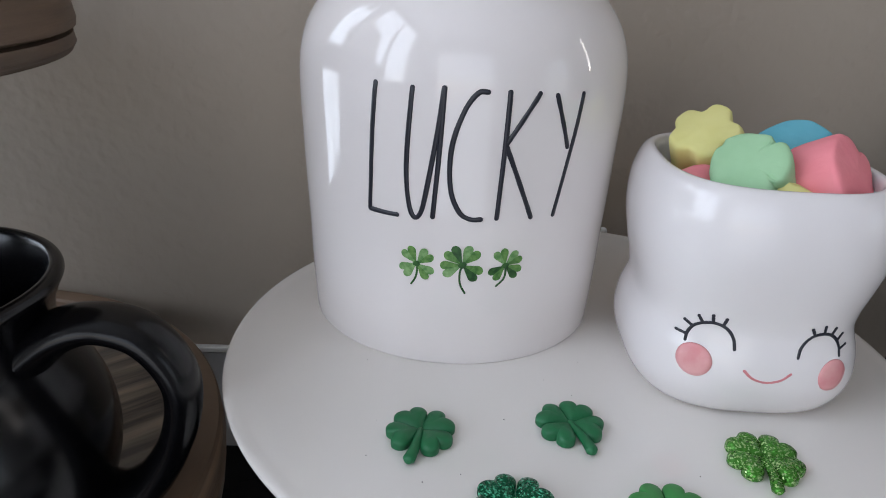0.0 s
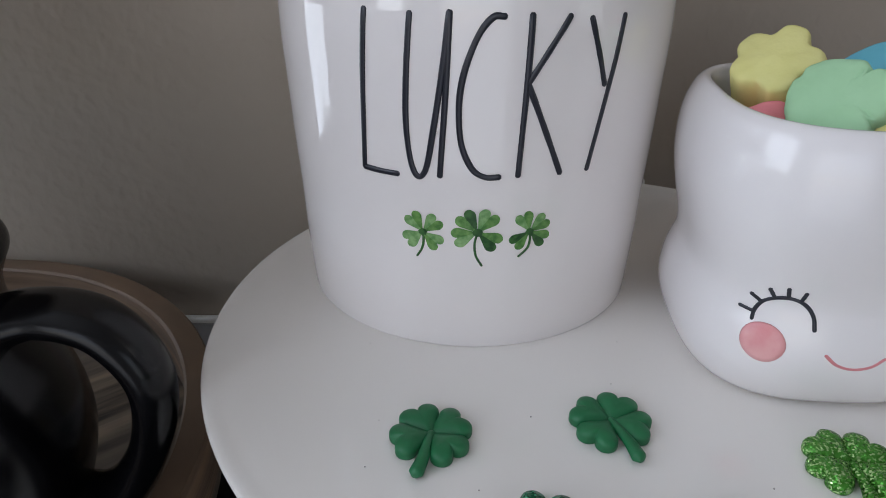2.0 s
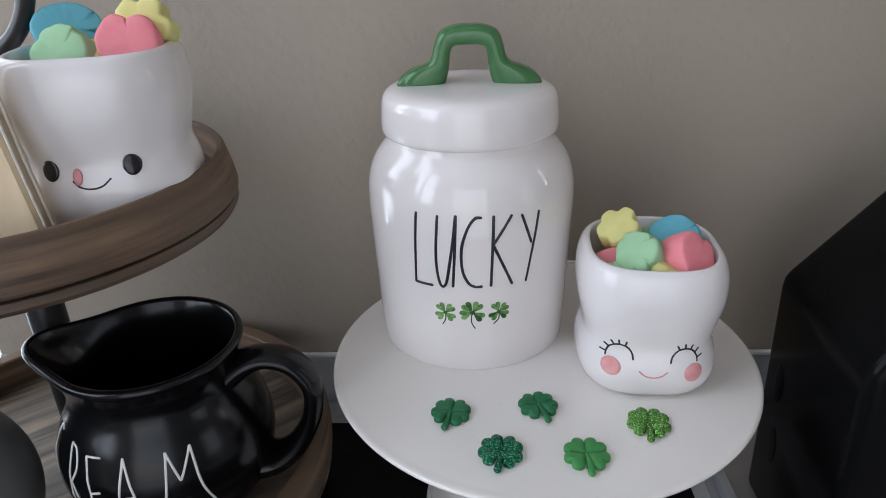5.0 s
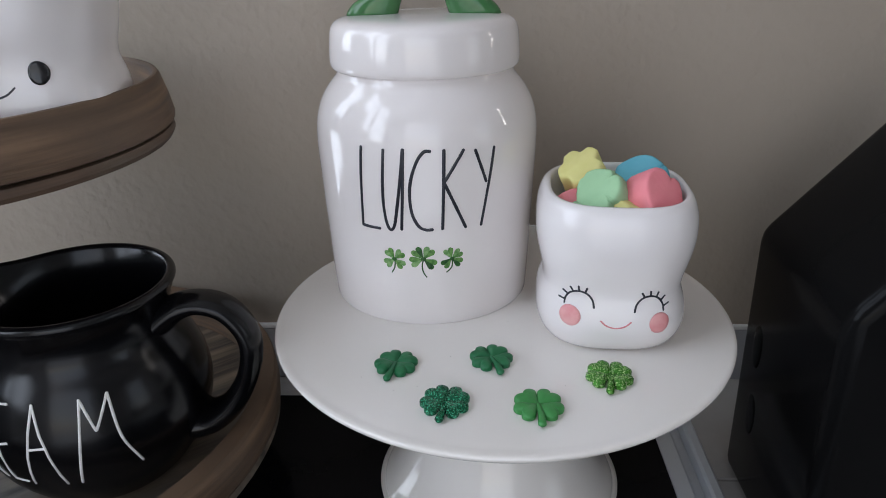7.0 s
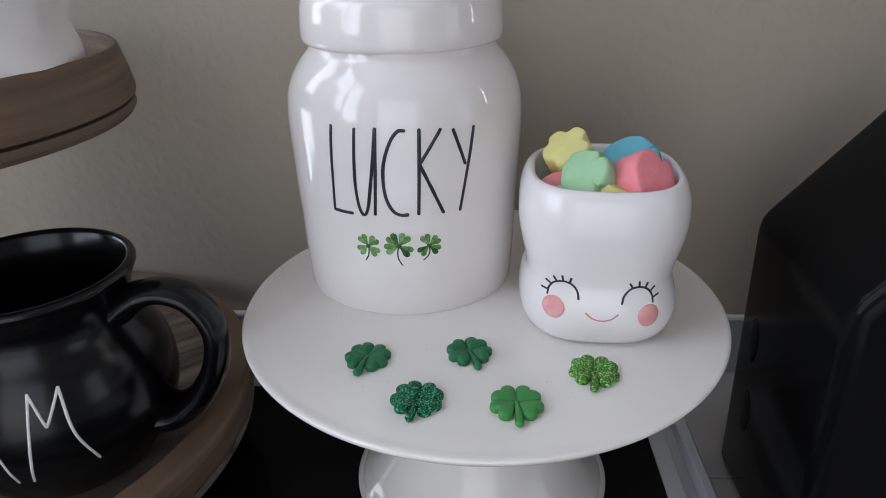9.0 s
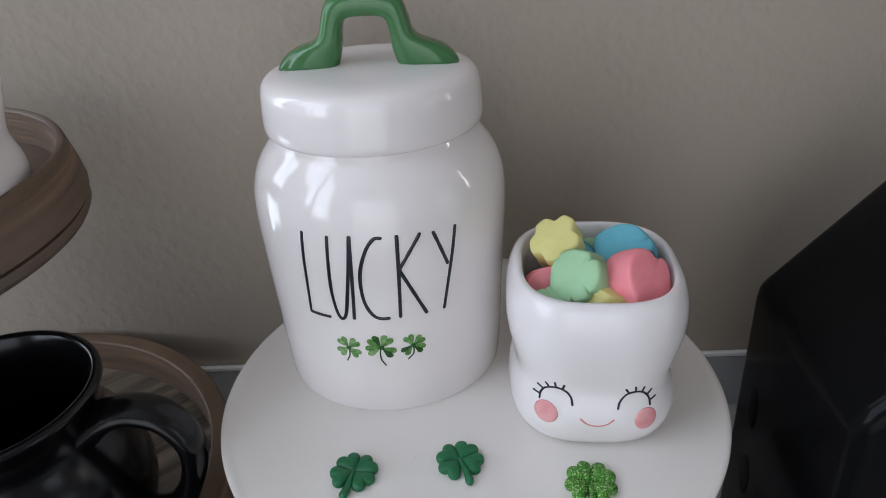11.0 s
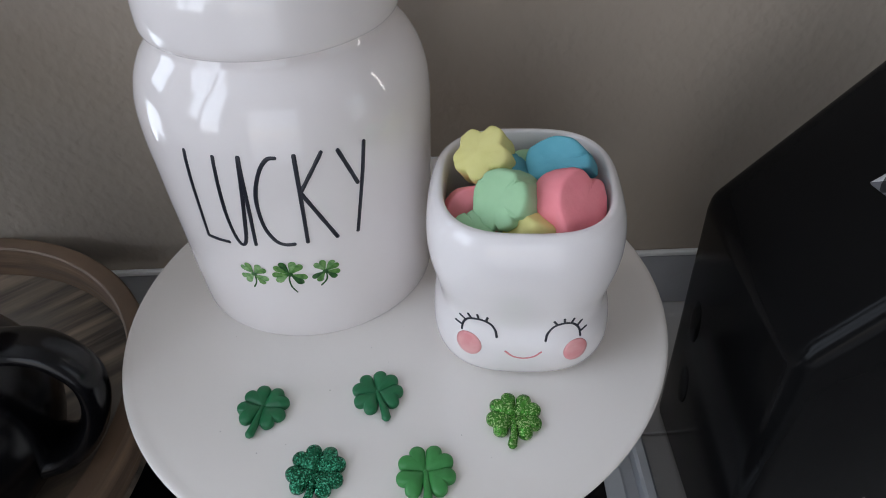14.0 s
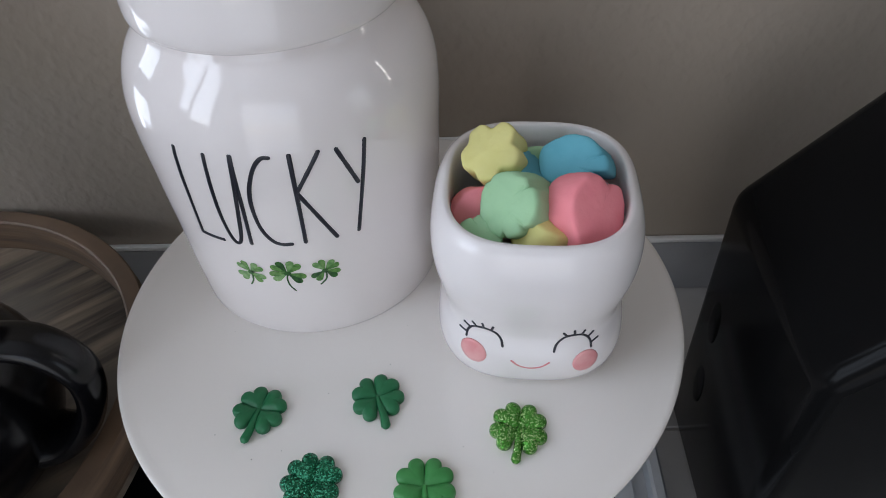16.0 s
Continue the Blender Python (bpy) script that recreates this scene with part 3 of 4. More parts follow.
def mug(label, m):
    ob = thing("mug", label, "mug", m, "marshmallow mugs")
    line = smooth_line([(r, 0, z) for r, z in MUGP], 4)
    part("body", rings_bm([[(x, y * 1.065, q.z) for x, y in squircle(max(q.x, 0.0005))] for q in line]), M_MUG, ob)
    return ob


def arc(cx, cz, w, h, n=9):
    return [(cx + w * math.cos(math.pi * (1 - i / (n - 1))), cz + h * math.sin(math.pi * (1 - i / (n - 1)))) for i in range(n)]


mug_a = mug("white marshmallow-shaped ceramic mug with closed lashed eyes, full of pastel charms", pose(0.0730, 0.0220, PZ + 0.0002, 0, 0, -4.0))
for sgn, cx, cz in ((-1, -0.0224, 0.0330), (1, 0.0196, 0.0314)):
    lash = [arc(cx, cz, 0.0088, 0.0098)]
    for k, ang in enumerate((165, 140, 115, 92, 68) if sgn < 0 else (112, 88, 65, 40, 15)):
        p = (cx + 0.0088 * math.cos(radians(ang)), cz + 0.0098 * math.sin(radians(ang)))
        lash.append([p, (p[0] + 0.0036 * math.cos(radians(ang + 8)), p[1] + 0.0036 * math.sin(radians(ang + 8)))])
    part("eye", strokes_bm(lash, lambda x, z: on_mug(x, z), 0.00066, 0.5), M_INK, mug_a, "thin black closed eye with lashes")
part("cheek", disc_on_mug(-0.0275, 0.0265, 0.0064, 0.0066), M_CHEEK, mug_a, "round pink cheek")
part("cheek", disc_on_mug(0.0262, 0.0240, 0.0062, 0.0066), M_CHEEK, mug_a, "round pink cheek")
part("mouth", strokes_bm([[(-0.0092, 0.0254), (-0.0054, 0.0223), (-0.0001, 0.0210), (0.0052, 0.0222), (0.0090, 0.0252)]], lambda x, z: on_mug(x, z, 0.0001), 0.00062, 0.4), M_MOUTH, mug_a, "thin pink smiling mouth")

mug_b = mug("white marshmallow-shaped ceramic mug with round black eyes and a tongue", pose(-0.2675, -0.0070, 0.2927, 0, 0, 11.0))
part("eye", disc_on_mug(-0.0226, 0.0378, 0.0046, 0.0060, 0.0009), M_EYE, mug_b, "oval black eye")
part("eye", disc_on_mug(0.0206, 0.0384, 0.0050, 0.0060, 0.0009), M_EYE, mug_b, "oval black eye")
part("mouth", strokes_bm([[(-0.0114, 0.0318), (-0.0080, 0.0283), (-0.0020, 0.0270), (0.0040, 0.0283), (0.0086, 0.0319)]], lambda x, z: on_mug(x, z), 0.00060, 0.4), M_INK, mug_b, "thin black smile")
part("tongue", disc_on_mug(-0.0085, 0.0340, 0.0026, 0.0046, 0.0011), M_CHEEK, mug_b, "small pink tongue")


# ---- marshmallow charms ----
def outline(kind, n=72):
    out = []
    for i in range(n):
        a = 2 * math.pi * i / n
        if kind == "star":
            r = 0.93 + 0.105 * math.cos(5 * a) - 0.03 * math.cos(10 * a)
        elif kind == "clover":
            r = 1.0 - 0.10 * sum(math.exp(-((math.remainder(a - (radians(45) + k * math.pi / 2), 2 * math.pi)) / 0.16) ** 2) for k in range(4)) - 0.14 * math.exp(-(math.remainder(a + math.pi / 2, 2 * math.pi) / 0.06) ** 2)
        elif kind == "heart":
            r = 0.98 - 0.24 * math.exp(-(math.remainder(a - math.pi / 2, 2 * math.pi) / 0.30) ** 2) + 0.22 * math.exp(-(math.remainder(a + math.pi / 2, 2 * math.pi) / 0.36) ** 2)
        elif kind == "moon":
            r = 1.0 - 0.34 * math.exp(-(math.remainder(a + 0.12, 2 * math.pi) / 0.09) ** 2) + 0.10 * math.cos(2 * a)
        else:
            r = 1.0
        out.append((r * math.cos(a), r * math.sin(a)))
    return out


CRACKS = {"clover": (47, 318), "heart": (88,), "moon": (-7, 32), "star": (), "round": ()}


def charm(kind, label, material, size, thick, m, seed):
    """A pillow cut to the outline, a little lumpy, with pressed cracks running in from its edge."""
    h, n = thick / 2, 216
    ol = outline(kind, n)
    rings = []
    for s, z in ((0.05, 1.05), (0.30, 1.05), (0.48, 1.04), (0.64, 1.02), (0.78, 1.0), (0.90, 0.975), (0.965, 0.92), (1.0, 0.80), (1.012, 0.45), (1.012, 0.0), (1.01, -0.40), (0.99, -0.68), (0.95, -0.86), (0.87, -0.96), (0.70, -1.0), (0.35, -1.02), (0.05, -1.03)):
        ring = []
        for i, (x, y) in enumerate(ol):
            a = 2 * math.pi * i / n + 0.10 * math.sin(9 * s + 3 * z + seed)
            cut = sum(math.exp(-(math.remainder(a - radians(q), 2 * math.pi) / 0.034) ** 2) for q in CRACKS[kind])
            cut *= min(1, max(0, (s - 0.52) / 0.40))
            p = Vector((x * s * size * (1 - 0.035 * cut), y * s * size * (1 - 0.035 * cut), z * h - (0.0018 * cut if z > 0.6 else 0)))
            d = noise.noise(p * 90 + Vector((seed * 7.1, seed * 3.3, 0))) * 0.0013 + noise.noise(p * 260 + Vector((seed, 0, 0))) * 0.00035
            ring.append(p * (1 + d / max(p.length, 0.004)))
        rings.append(ring)
    ob = new("marshmallow_charm", link_mesh("marshmallow_charm", rings_bm(rings), material))
    ob.matrix_basis = m
    return tagged(ob, label, "marshmallow", "marshmallow charms")


def candy(name, c1, c2):
    return mat(name, c1, 0.85, 0, c2, 90, 0.7, bump=0.25, bump_scale=500, bump_size=0.0006)


M_YEL, M_GRN, M_BLU, M_PNK = candy("yellow_charm", (0.71, 0.66, 0.24), (0.77, 0.72, 0.31)), candy("green_charm", (0.33, 0.57, 0.32), (0.40, 0.64, 0.39)), candy("blue_charm", (0.105, 0.38, 0.47), (0.15, 0.455, 0.545)), candy("pink_charm", (0.84, 0.235, 0.275), (0.88, 0.30, 0.33))
charm("star", "pale yellow star-shaped marshmallow charm in a mug", M_YEL, 0.0148, 0.022, pose(0.0550, 0.0365, 0.2475, 20, -32, 14) @ pose(0, 0, 0, 0, 0, 20), 1)
charm("clover", "mint green clover-shaped marshmallow charm in a mug", M_GRN, 0.0150, 0.024, pose(0.0640, 0.0065, 0.2430, 34, -44, 0) @ pose(0, 0, 0, 0, 0, -38), 2)
charm("heart", "pink heart-shaped marshmallow charm in a mug", M_PNK, 0.0166, 0.022, pose(0.0915, 0.0030, 0.2435, 50, 38, 12), 3)
charm("moon", "blue horseshoe-shaped marshmallow charm in a mug", M_BLU, 0.0150, 0.021, pose(0.0925, 0.0320, 0.2440, 44, -6, -30), 4)
charm("round", "rounded pink marshmallow charm deep in a mug", M_PNK, 0.0145, 0.018, pose(0.0455, 0.0165, 0.2280, 44, -34, 40), 5)
charm("round", "rounded yellow marshmallow charm deep in a mug", M_YEL, 0.0125, 0.018, pose(0.0740, -0.0020, 0.2340, 25, 10, 86), 6)
charm("clover", "mint green clover-shaped marshmallow charm deep in a mug", M_GRN, 0.0100, 0.016, pose(0.0450, -0.0035, 0.2310, 15, -12, 60), 7)
charm("clover", "green clover-shaped marshmallow charm at the back of a mug", M_GRN, 0.0150, 0.018, pose(0.0760, 0.0420, 0.2310, 50, 0, 5), 8)
charm("moon", "blue horseshoe-shaped marshmallow charm deep in a mug", M_BLU, 0.0150, 0.018, pose(0.0710, 0.0300, 0.2350, 40, 0, 90), 9)
charm("heart", "pink heart-shaped marshmallow charm deep in a mug", M_PNK, 0.0150, 0.018, pose(0.0930, 0.0240, 0.2300, 10, 0, 90), 10)
B = 0.2920
charm("moon", "blue horseshoe-shaped marshmallow charm in a mug", M_BLU, 0.0175, 0.019, pose(-0.2880, 0.0100, B + 0.1030, 62, 6, 20), 11)
charm("clover", "mint green clover-shaped marshmallow charm in a mug", M_GRN, 0.0180, 0.020, pose(-0.2810, -0.0120, B + 0.0910, 58, -8, 0), 12)
charm("heart", "pink heart-shaped marshmallow charm in a mug", M_PNK, 0.0172, 0.021, pose(-0.2420, -0.0100, B + 0.0985, 68, 4, 8), 13)
charm("star", "pale yellow star-shaped marshmallow charm in a mug", M_YEL, 0.0172, 0.019, pose(-0.2400, 0.0080, B + 0.1050, 70, 10, 0), 14)
charm("star", "yellow star-shaped marshmallow charm deep in a mug", M_YEL, 0.0150, 0.018, pose(-0.2650, -0.0040, B + 0.0880, 20, 10, 0), 15)
charm("heart", "pink heart-shaped marshmallow charm deep in a mug", M_PNK, 0.0155, 0.018, pose(-0.2500, 0.0120, B + 0.0800, 10, 10, 0), 16)

# ---- tiered tray ----
TX, TY = -0.353, 0.004
tray = thing("tiered_tray", "two-tier round weathered wood tray on a black metal post", "tiered tray", pose(TX, TY, 0))


def tray_level(z0, z1, R, thick, floor=0.0095, lean=0.0012, board=M_WOODFLOOR):
    part("board", lathe_bm([(0.0005, z0), (R - 0.008, z0), (R - 0.003, z0 + 0.001), (R - 0.0012, z0 + 0.004), (R - 0.002, z0 + 0.0085), (R - 0.006, z0 + 0.0096), (R - thick - 0.0004, z0 + 0.0097), (R - thick - 0.0004, z0 + 0.0098 + floor - 0.0095), (R - thick - 0.001, z0 + 0.0005 + floor), (0.0005, z0 + 0.0005 + floor)], 128, 0), board, tray, "grained weathered wood board", edge=40)
    T = R - lean          # the rim leans inwards to its top
    prof = [(R - thick, z0 + 0.0100), (R - 0.0025, z0 + 0.0100), (R - 0.0005, z0 + 0.0112), (R, z0 + 0.014), ((R + T) / 2 + 0.0012, (z0 + z1) / 2 + 0.004), (T + 0.0004, z1 - 0.0018), (T - 0.0008, z1 - 0.0003), ((T + R - thick) / 2, z1), (R - thick + 0.0014, z1 - 0.0004), (R - thick, z1 - 0.0018), (R - thick, z0 + 0.0100)]
    n = 128
    rings = []
    for i in range(n + 1):
        a = 2 * math.pi * i / n
        wob = 0.0006 * noise.noise(Vector((math.cos(a) * 3, math.sin(a) * 3, z0 * 40)))
        rings.append([((r + wob) * math.cos(a), (r + wob) * math.sin(a), z) for r, z in prof[:-1]])
    bm = rings_bm(rings, False)
    bmesh.ops.remove_doubles(bm, verts=bm.verts, dist=1e-6)
    part("rim", bm, M_WOODRIM, tray, "weathered brown wood rim", edge=40)


tray_level(0.050, 0.0895, 0.1880, 0.0150)
tray_level(0.2740, 0.3150, 0.1450, 0.0108, 0.0180, 0.0060, M_WOODBAND)
part("post", lathe_bm([(0.0005, 0.02), (0.0125, 0.02), (0.0125, 0.3700), (0.0100, 0.3790), (0.0005, 0.3810)], 32, 0), M_METALBLK, tray, "black metal post", edge=40)
part("ring", sweep_bm([(0.049 * math.sin(2 * math.pi * i / 64), 0, 0.430 - 0.049 * math.cos(2 * math.pi * i / 64)) for i in range(65)], 0.0052, 14, 1.0, Vector((0, 1, 0))), M_METALBLK, tray, "black metal carrying ring")
part("pedestal", lathe_bm([(0.0005, 0.0002), (0.085, 0.0002), (0.086, 0.004), (0.060, 0.012), (0.030, 0.030), (0.028, 0.0498), (0.0005, 0.0498)], 64, 3), M_METALBLK, tray, "black metal pedestal")

# ---- black jug ----
JX, JY, JZ = -0.2700, -0.0200, 0.0600
JUG = [(0.0005, 0.0005), (0.040, 0.0005), (0.0470, 0.0020), (0.0560, 0.0120), (0.0660, 0.0280), (0.0720, 0.0460), (0.0735, 0.0600), (0.0715, 0.0760), (0.0655, 0.0920), (0.0585, 0.1040), (0.0560, 0.1120), (0.0565, 0.1220), (0.0600, 0.1310), (0.0618, 0.1345), (0.0610, 0.1375), (0.0580, 0.1385), (0.0555, 0.1360), (0.0520, 0.1240), (0.0515, 0.1120), (0.0560, 0.0960), (0.0660, 0.0700), (0.0650, 0.0400), (0.050, 0.0120), (0.0005, 0.0080)]
jug = thing("cream_jug", "glossy black ceramic jug with white hand lettering on a tray", "jug", pose(JX, JY, JZ))


def jug_bm():
    line = smooth_line([(r, 0, z) for r, z in JUG], 4)
    n, rings = 112, []
    for q in line:
        ring = []
        for i in range(n):
            a = 2 * math.pi * i / n
            off = math.remainder(a - radians(186), 2 * math.pi)
            up = min(max((q.z - 0.098) / 0.036, 0), 1)
            pull = up ** 1.5 * math.exp(-(off / 0.42) ** 2)
            r = max(q.x, 1e-5) + 0.020 * pull
            ring.append((r * math.cos(a), r * math.sin(a), q.z + 0.005 * pull))
        rings.append(ring)
    return rings_bm(rings)


part("body", jug_bm(), M_BLACK, jug)
hl = smooth_line([(0.0485, 0, 0.1080), (0.064, 0.001, 0.1195), (0.080, 0.002, 0.1225), (0.096, 0.003, 0.1160), (0.107, 0.003, 0.0975), (0.1050, 0.002, 0.0740), (0.0930, 0.001, 0.0500), (0.0780, 0, 0.0370), (0.0640, 0, 0.0340)], 6)
part("handle", sweep_bm(hl, [0.0070 + 0.0030 * max(0, 1 - 4.5 * i / (len(hl) - 1)) + 0.004 * max(0, i / (len(hl) - 1) * 3 - 2) for i in range(len(hl))], 20, 1.75, Vector((0, 1, 0))), M_BLACK, jug, "thick looped black handle")


def on_jug(deg, z, out=0.0):
    r, a = float(np.interp(z, [q[1] for q in JUG[1:14]], [q[0] for q in JUG[1:14]])) + out, radians(deg)
    return Vector((r * math.sin(a), -r * math.cos(a), z)), Vector((math.sin(a), -math.cos(a), 0.15)).normalized()


CREAM = {
    "C": [[(-49, 0.096), (-53, 0.097), (-58, 0.080), (-59, 0.060), (-54, 0.042), (-48, 0.040)]],
    "R": [[(-34, 0.095), (-33, 0.040)], [(-34, 0.095), (-29, 0.092), (-28, 0.080), (-32.5, 0.070)], [(-32.5, 0.070), (-22, 0.040)]],
    "E": [[(-21, 0.091), (-18.7, 0.068), (-16.5, 0.040)], [(-21, 0.091), (-12, 0.0918)], [(-18.6, 0.067), (-12.8, 0.069)], [(-16.5, 0.041), (-9.5, 0.040)]],
    "A": [[(1.2, 0.0922), (-2.0, 0.070), (-6.5, 0.038)], [(1.2, 0.0922), (5.6, 0.066), (9.6, 0.0375)], [(-2.6, 0.066), (5.4, 0.067)]],
    "M": [[(16.0, 0.037), (20.2, 0.066), (23.4, 0.0922)], [(23.4, 0.0922), (28.2, 0.0730)], [(28.2, 0.0730), (36.4, 0.0922)], [(36.4, 0.0922), (37.6, 0.0650), (44.6, 0.0405)]],
}
for ch, st in CREAM.items():
    part("letter", strokes_bm(st, lambda d, z: on_jug(d, z, 0.0004), 0.00085, 0.6), M_LETTER, jug, "thin white letter " + ch)

# ---- other things on the tray ----
pot = new("round_pot", link_mesh("round_pot", lathe_bm([(0.0005, 0.0), (0.034, 0.0), (0.052, 0.012), (0.068, 0.040), (0.071, 0.070), (0.062, 0.098), (0.046, 0.114), (0.040, 0.120), (0.040, 0.127), (0.037, 0.128), (0.035, 0.120), (0.0005, 0.118)], 72, 4), M_GREYPOT))
pot.matrix_basis = pose(-0.404, -0.098, 0.0600)
tagged(pot, "rounded grey ceramic pot standing on the lower tray", "pot")

plaque = thing("wood_plaque", "pale wooden plaque edged with white twine on the upper tray", "plaque", pose(-0.3050, -0.0720, 0.2850, 0, 0, 0))
bm = bmesh.new()
rings = []
for z, xr, d in ((0.0078, 0.0262, 0.006), (0.0115, 0.0275, 0.007), (0.060, 0.0205, 0.007), (0.120, 0.0130, 0.007), (0.124, 0.010, 0.006)):
    rings.append([(-0.075, -d, z), (xr - 0.003, -d, z), (xr, -d + 0.003, z), (xr, d - 0.003, z), (xr - 0.003, d, z), (-0.075, d, z)])
part("board", rings_bm(rings, bm=bm), M_PALE, plaque, smooth=False)
for dx, dy in ((0.0005, -0.0055), (0.0018, -0.0010)):
    part("twine", sweep_bm(smooth_line([(0.0278 + dx, dy, 0.010), (0.0248 + dx, dy, 0.030), (0.0205 + dx, dy, 0.060), (0.0170 + dx, dy, 0.090), (0.0133 + dx, dy, 0.118)], 8), 0.0008, 6), M_TWINE, plaque, "thin white twine")

# ---- black house ----
house = thing("house_canister", "glossy black ceramic house-shaped canister with white lettering", "canister", pose(0.2915, 0.0083, ZT))


def house_bm(half_w, half_d, eave, ridge, taper):
    bm = bmesh.new()
    sec = [(-half_w + taper, 0.0), (half_w - taper, 0.0), (half_w, eave), (0.0, ridge), (-half_w, eave)]
    rings_bm([[(x, y, z) for x, z in sec] for y in (-half_d, half_d)], bm=bm)
    bmesh.ops.bevel(bm, geom=list(bm.edges), offset=0.0105, segments=6, profile=0.5, affect="EDGES")
    return bm


part("body", house_bm(0.1020, 0.0680, 0.2135, 0.3310, 0.005), M_HOUSE, house, edge=50)


M_GINGHAM = bpy.data.materials.new("gingham_cloth")
M_GINGHAM.use_nodes = True
gn, gl = M_GINGHAM.node_tree.nodes, M_GINGHAM.node_tree.links
gtc, gsep, gadd, gramp = gn.new("ShaderNodeTexCoord"), gn.new("ShaderNodeSeparateXYZ"), gn.new("ShaderNodeMath"), gn.new("ShaderNodeValToRGB")
gl.new(gtc.outputs["Object"], gsep.inputs[0])
waves = []
for axis in ("X", "Y"):
    k, f, g = gn.new("ShaderNodeMath"), gn.new("ShaderNodeMath"), gn.new("ShaderNodeMath")
    k.operation, f.operation, g.operation = "MULTIPLY", "FRACT", "GREATER_THAN"
    k.inputs[1].default_value, g.inputs[1].default_value = 82.0, 0.5
    gl.new(gsep.outputs[axis], k.inputs[0])
    gl.new(k.outputs[0], f.inputs[0])
    gl.new(f.outputs[0], g.inputs[0])
    waves.append(g)
gadd.operation = "MULTIPLY_ADD"
gadd.inputs[1].default_value = 0.5
half_k = gn.new("ShaderNodeMath")
half_k.operation, half_k.inputs[1].default_value = "MULTIPLY", 0.5
gl.new(waves[1].outputs[0], half_k.inputs[0])
gl.new(waves[0].outputs[0], gadd.inputs[0])
gl.new(half_k.outputs[0], gadd.inputs[2])
ge = gramp.color_ramp.elements
gramp.color_ramp.interpolation = "CONSTANT"
ge[0].position, ge[0].color = 0.0, (0.70, 0.70, 0.72, 1)
ge[1].position, ge[1].color = 0.75, (0.010, 0.010, 0.012, 1)
mid = ge.new(0.25)
mid.color = (0.12, 0.12, 0.13, 1)
gl.new(gadd.outputs[0], gramp.inputs[0])
gl.new(gramp.outputs[0], gn["Principled BSDF"].inputs["Base Color"])
gn["Principled BSDF"].inputs["Roughness"].default_value = 0.9
ribbon = thing("gingham_ribbon", "black and white gingham ribbon on the house roof", "ribbon", pose(0.2345, 0.0050, 0.2468) @ pose(0, 0, 0, 0, -49, 0) @ pose(0, 0, 0, 0, 0, -48))
rb = bmesh.new()
rows = []
for i in range(9):
    x = 0.080 * i / 8
    w = 0.0008 + 0.0110 * min(1, i / 1.6)
    lift = 0.002 * math.sin(i * 0.9) ** 2
    rows.append([(x, -w, lift), (x, -w * 0.3, lift + 0.0012), (x, w * 0.4, lift + 0.0004), (x, w, lift), (x, w, lift + 0.0007), (x, w * 0.4, lift + 0.0011), (x, -w * 0.3, lift + 0.0019), (x, -w, lift + 0.0007)])
part("tail", rings_bm(rows, bm=rb), M_GINGHAM, ribbon)
for ry, rz in ((0.038, 0.132), (0.032, 0.076)):
    bm = bmesh.new()
    bmesh.ops.create_uvsphere(bm, u_segments=24, v_segments=16, radius=1.0, matrix=Matrix.Translation((-0.1020 + 0.005 * (1 - rz / 0.2135), ry, rz)) @ Matrix.Diagonal((0.0007, 0.0080, 0.0190, 1)))
    part("window_relief", bm, M_HOUSE, house, "softly raised black oval window relief")


def on_house(x, z):
    return Vector((x - 0.0022, -0.0683, z - 0.0028)), Vector((0, -1, 0))


part("letter", strokes_bm([[(-0.0436, 0.0993), (-0.0428, 0.0660), (-0.0420, 0.0344)], [(-0.0279, 0.0988), (-0.0269, 0.0660), (-0.0259, 0.0338)], [(-0.0440, 0.0767), (-0.0274, 0.0757)]], on_house, 0.0009, 0.5), M_LETTER, house, "thin white letter H")
part("letter", strokes_bm([[(-0.0030, 0.0985), (-0.0125, 0.0900), (-0.0172, 0.0680), (-0.0135, 0.0440), (-0.0030, 0.0338), (0.0075, 0.0440), (0.0112, 0.0680), (0.0070, 0.0900), (-0.0030, 0.0985)]], on_house, 0.0009, 0.5), M_LETTER, house, "thin white letter O")


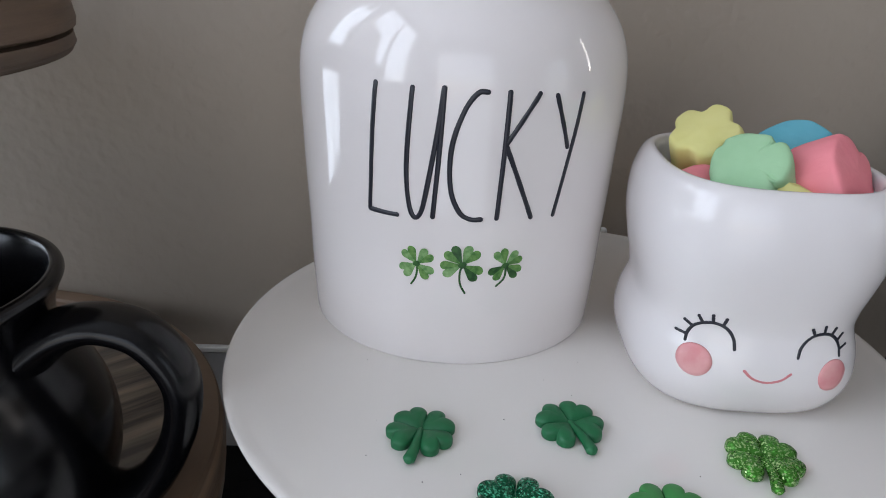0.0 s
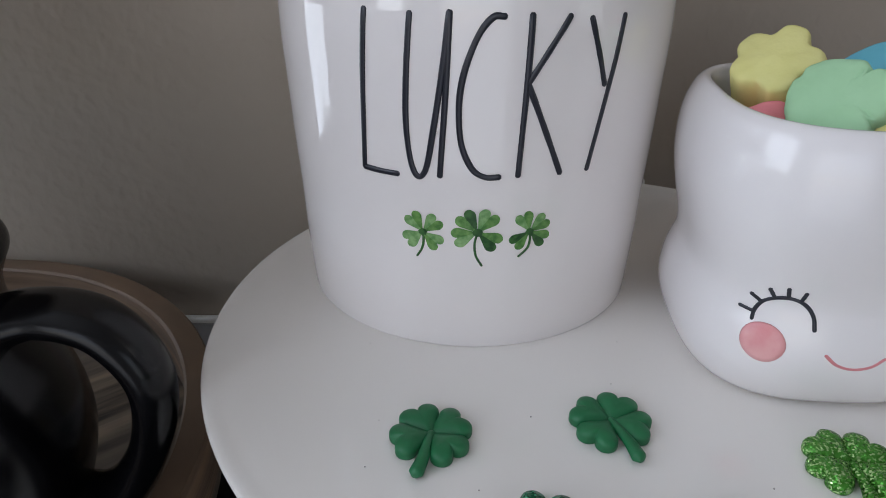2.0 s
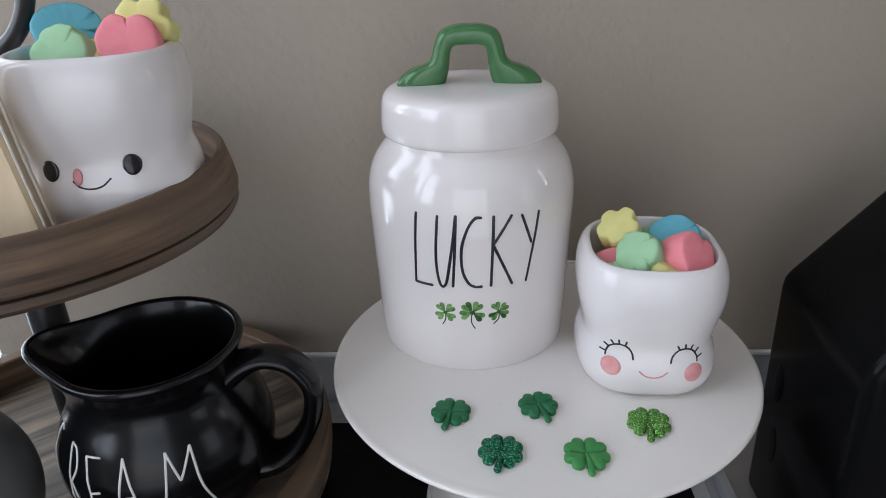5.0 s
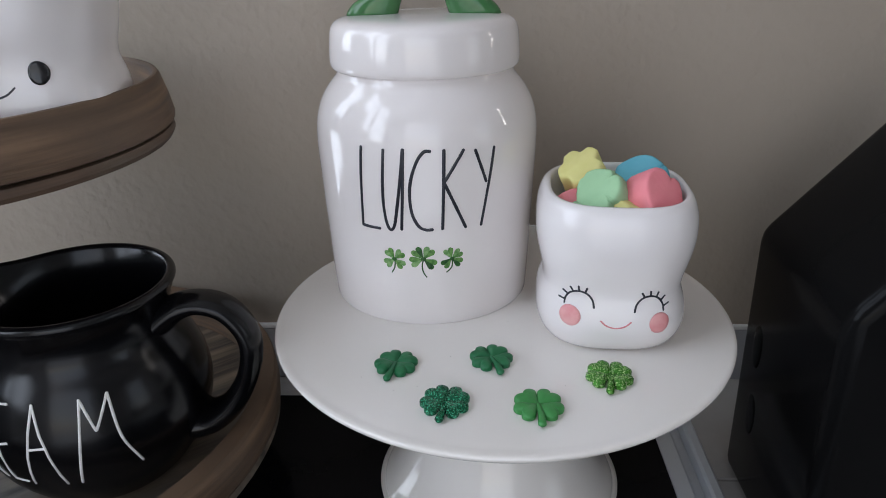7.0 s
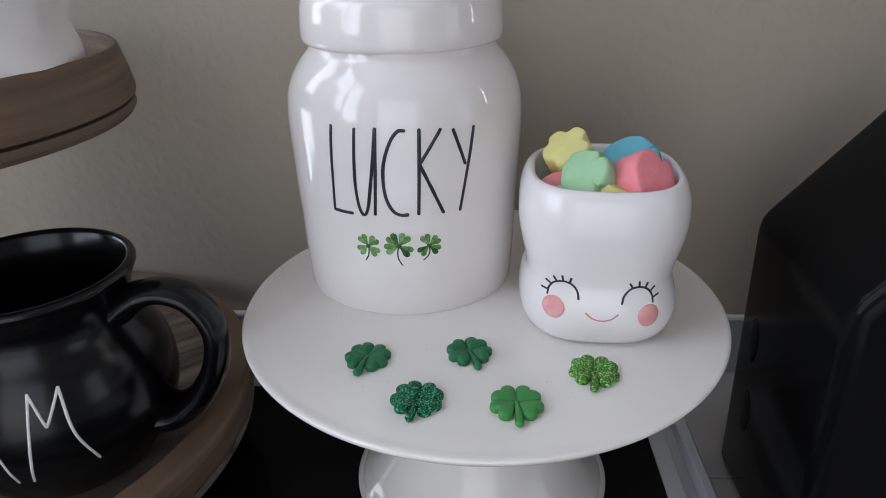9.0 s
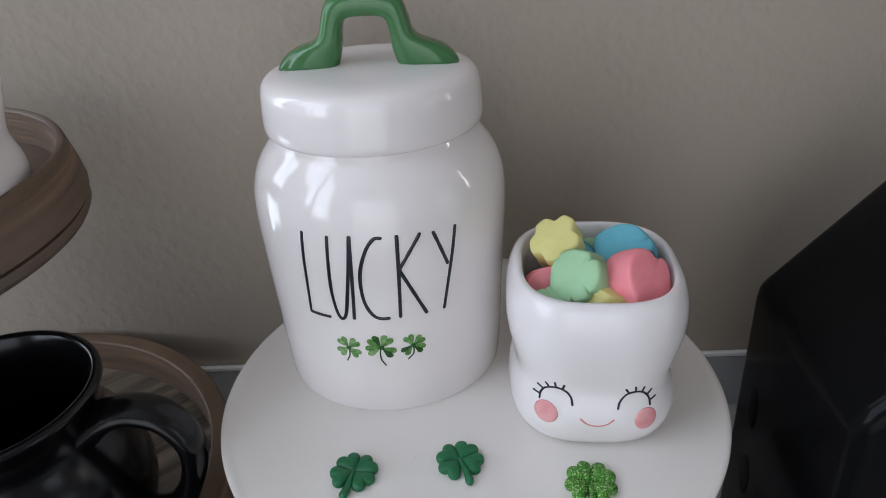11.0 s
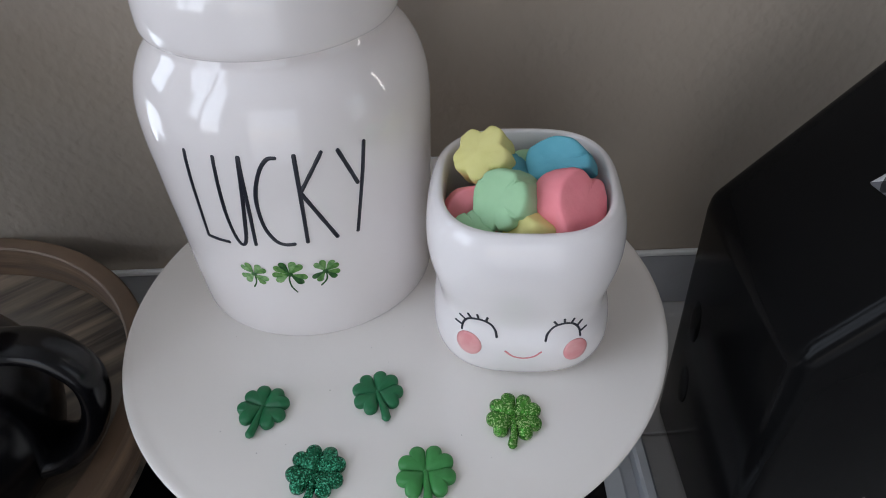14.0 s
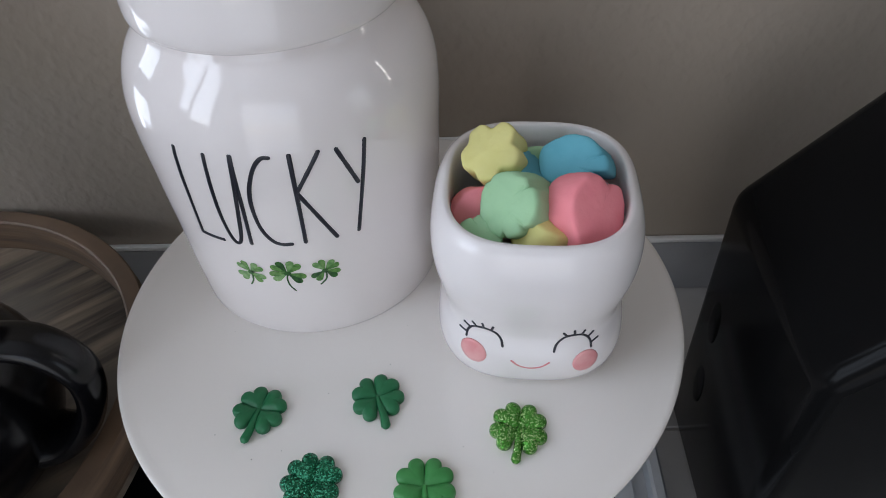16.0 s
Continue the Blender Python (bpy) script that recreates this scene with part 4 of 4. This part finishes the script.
# ---- socket plate on the wall ----
outlet = thing("wall_socket", "white plastic socket plate on the wall", "socket", pose(0.025, Y1, 0.0905))
part("plate", box_bm(-0.037, 0.037, -0.006, 0.0, -0.0575, 0.0575, 0.0022), M_PLASTIC, outlet, smooth=False)
for z in (-0.02, 0.02):
    part("socket_face", box_bm(-0.017, 0.017, -0.0075, -0.0062, z - 0.0135, z + 0.0135, 0.0006), M_PLASTIC, outlet, smooth=False)
    for x in (-0.0065, 0.0065):
        part("slot", box_bm(x - 0.001, x + 0.001, -0.0079, -0.0076, z - 0.004, z + 0.006), M_SLOT, outlet, smooth=False)

# ---- tiles of counter and backsplash ----
PITCH = 0.1525
tile_mesh = link_mesh("tile", box_bm(-PITCH / 2 + 0.0012, PITCH / 2 - 0.0012, -PITCH / 2 + 0.0012, PITCH / 2 - 0.0012, -0.0080, 0.0, 0.0008, seg=1), M_TILE, False)
tile_floor = tagged(new("counter_tiles", link_mesh("counter_tiles", box_bm(X0, 1.6, -0.4945, -0.4905, ZT - 0.05, ZT - 0.002), M_CAP, False)), "light grey tiled countertop with thin grout lines", "countertop", kind="structure")
for i in range(-8, 8):
    for j in range(-3, 1):
        x, y = 0.3245 + PITCH * (i + 0.5), 0.051 + PITCH * (j + 0.5)
        if CX0 - 0.01 < x - PITCH / 2 and x + PITCH / 2 < CX1 + 0.01 and y + PITCH / 2 < CY1 + 0.08:
            continue
        share("tile", tile_mesh, tile_floor, pose(x, y, ZT))
splash_mesh = link_mesh("tile", box_bm(-PITCH / 2 + 0.0012, PITCH / 2 - 0.0012, -0.0042, 0.0, 0.0, 0.0580, 0.0010, seg=1), M_SPLASH, False)
cap_mesh = link_mesh("cap_tile", box_bm(-PITCH / 2 + 0.0008, PITCH / 2 - 0.0008, -0.0052, 0.0, 0.0, 0.0045, 0.0012), M_CAP, False)
splash = tagged(new("backsplash", link_mesh("backsplash", box_bm(XE, 1.6, Y1 - 0.0025, Y1 - 0.0005, ZT - 0.002, 0.0420), M_GROUT, False)), "low grey tile backsplash with a white cap along the wall", "backsplash", kind="structure")
for i in range(-5, 8):
    x = 0.330 + PITCH * (i + 0.5)
    share("tile", splash_mesh, splash, pose(x, Y1 - 0.0008, ZT + 0.0005))
    share("cap_tile", cap_mesh, splash, pose(x, Y1 - 0.0008, ZT + 0.0588))
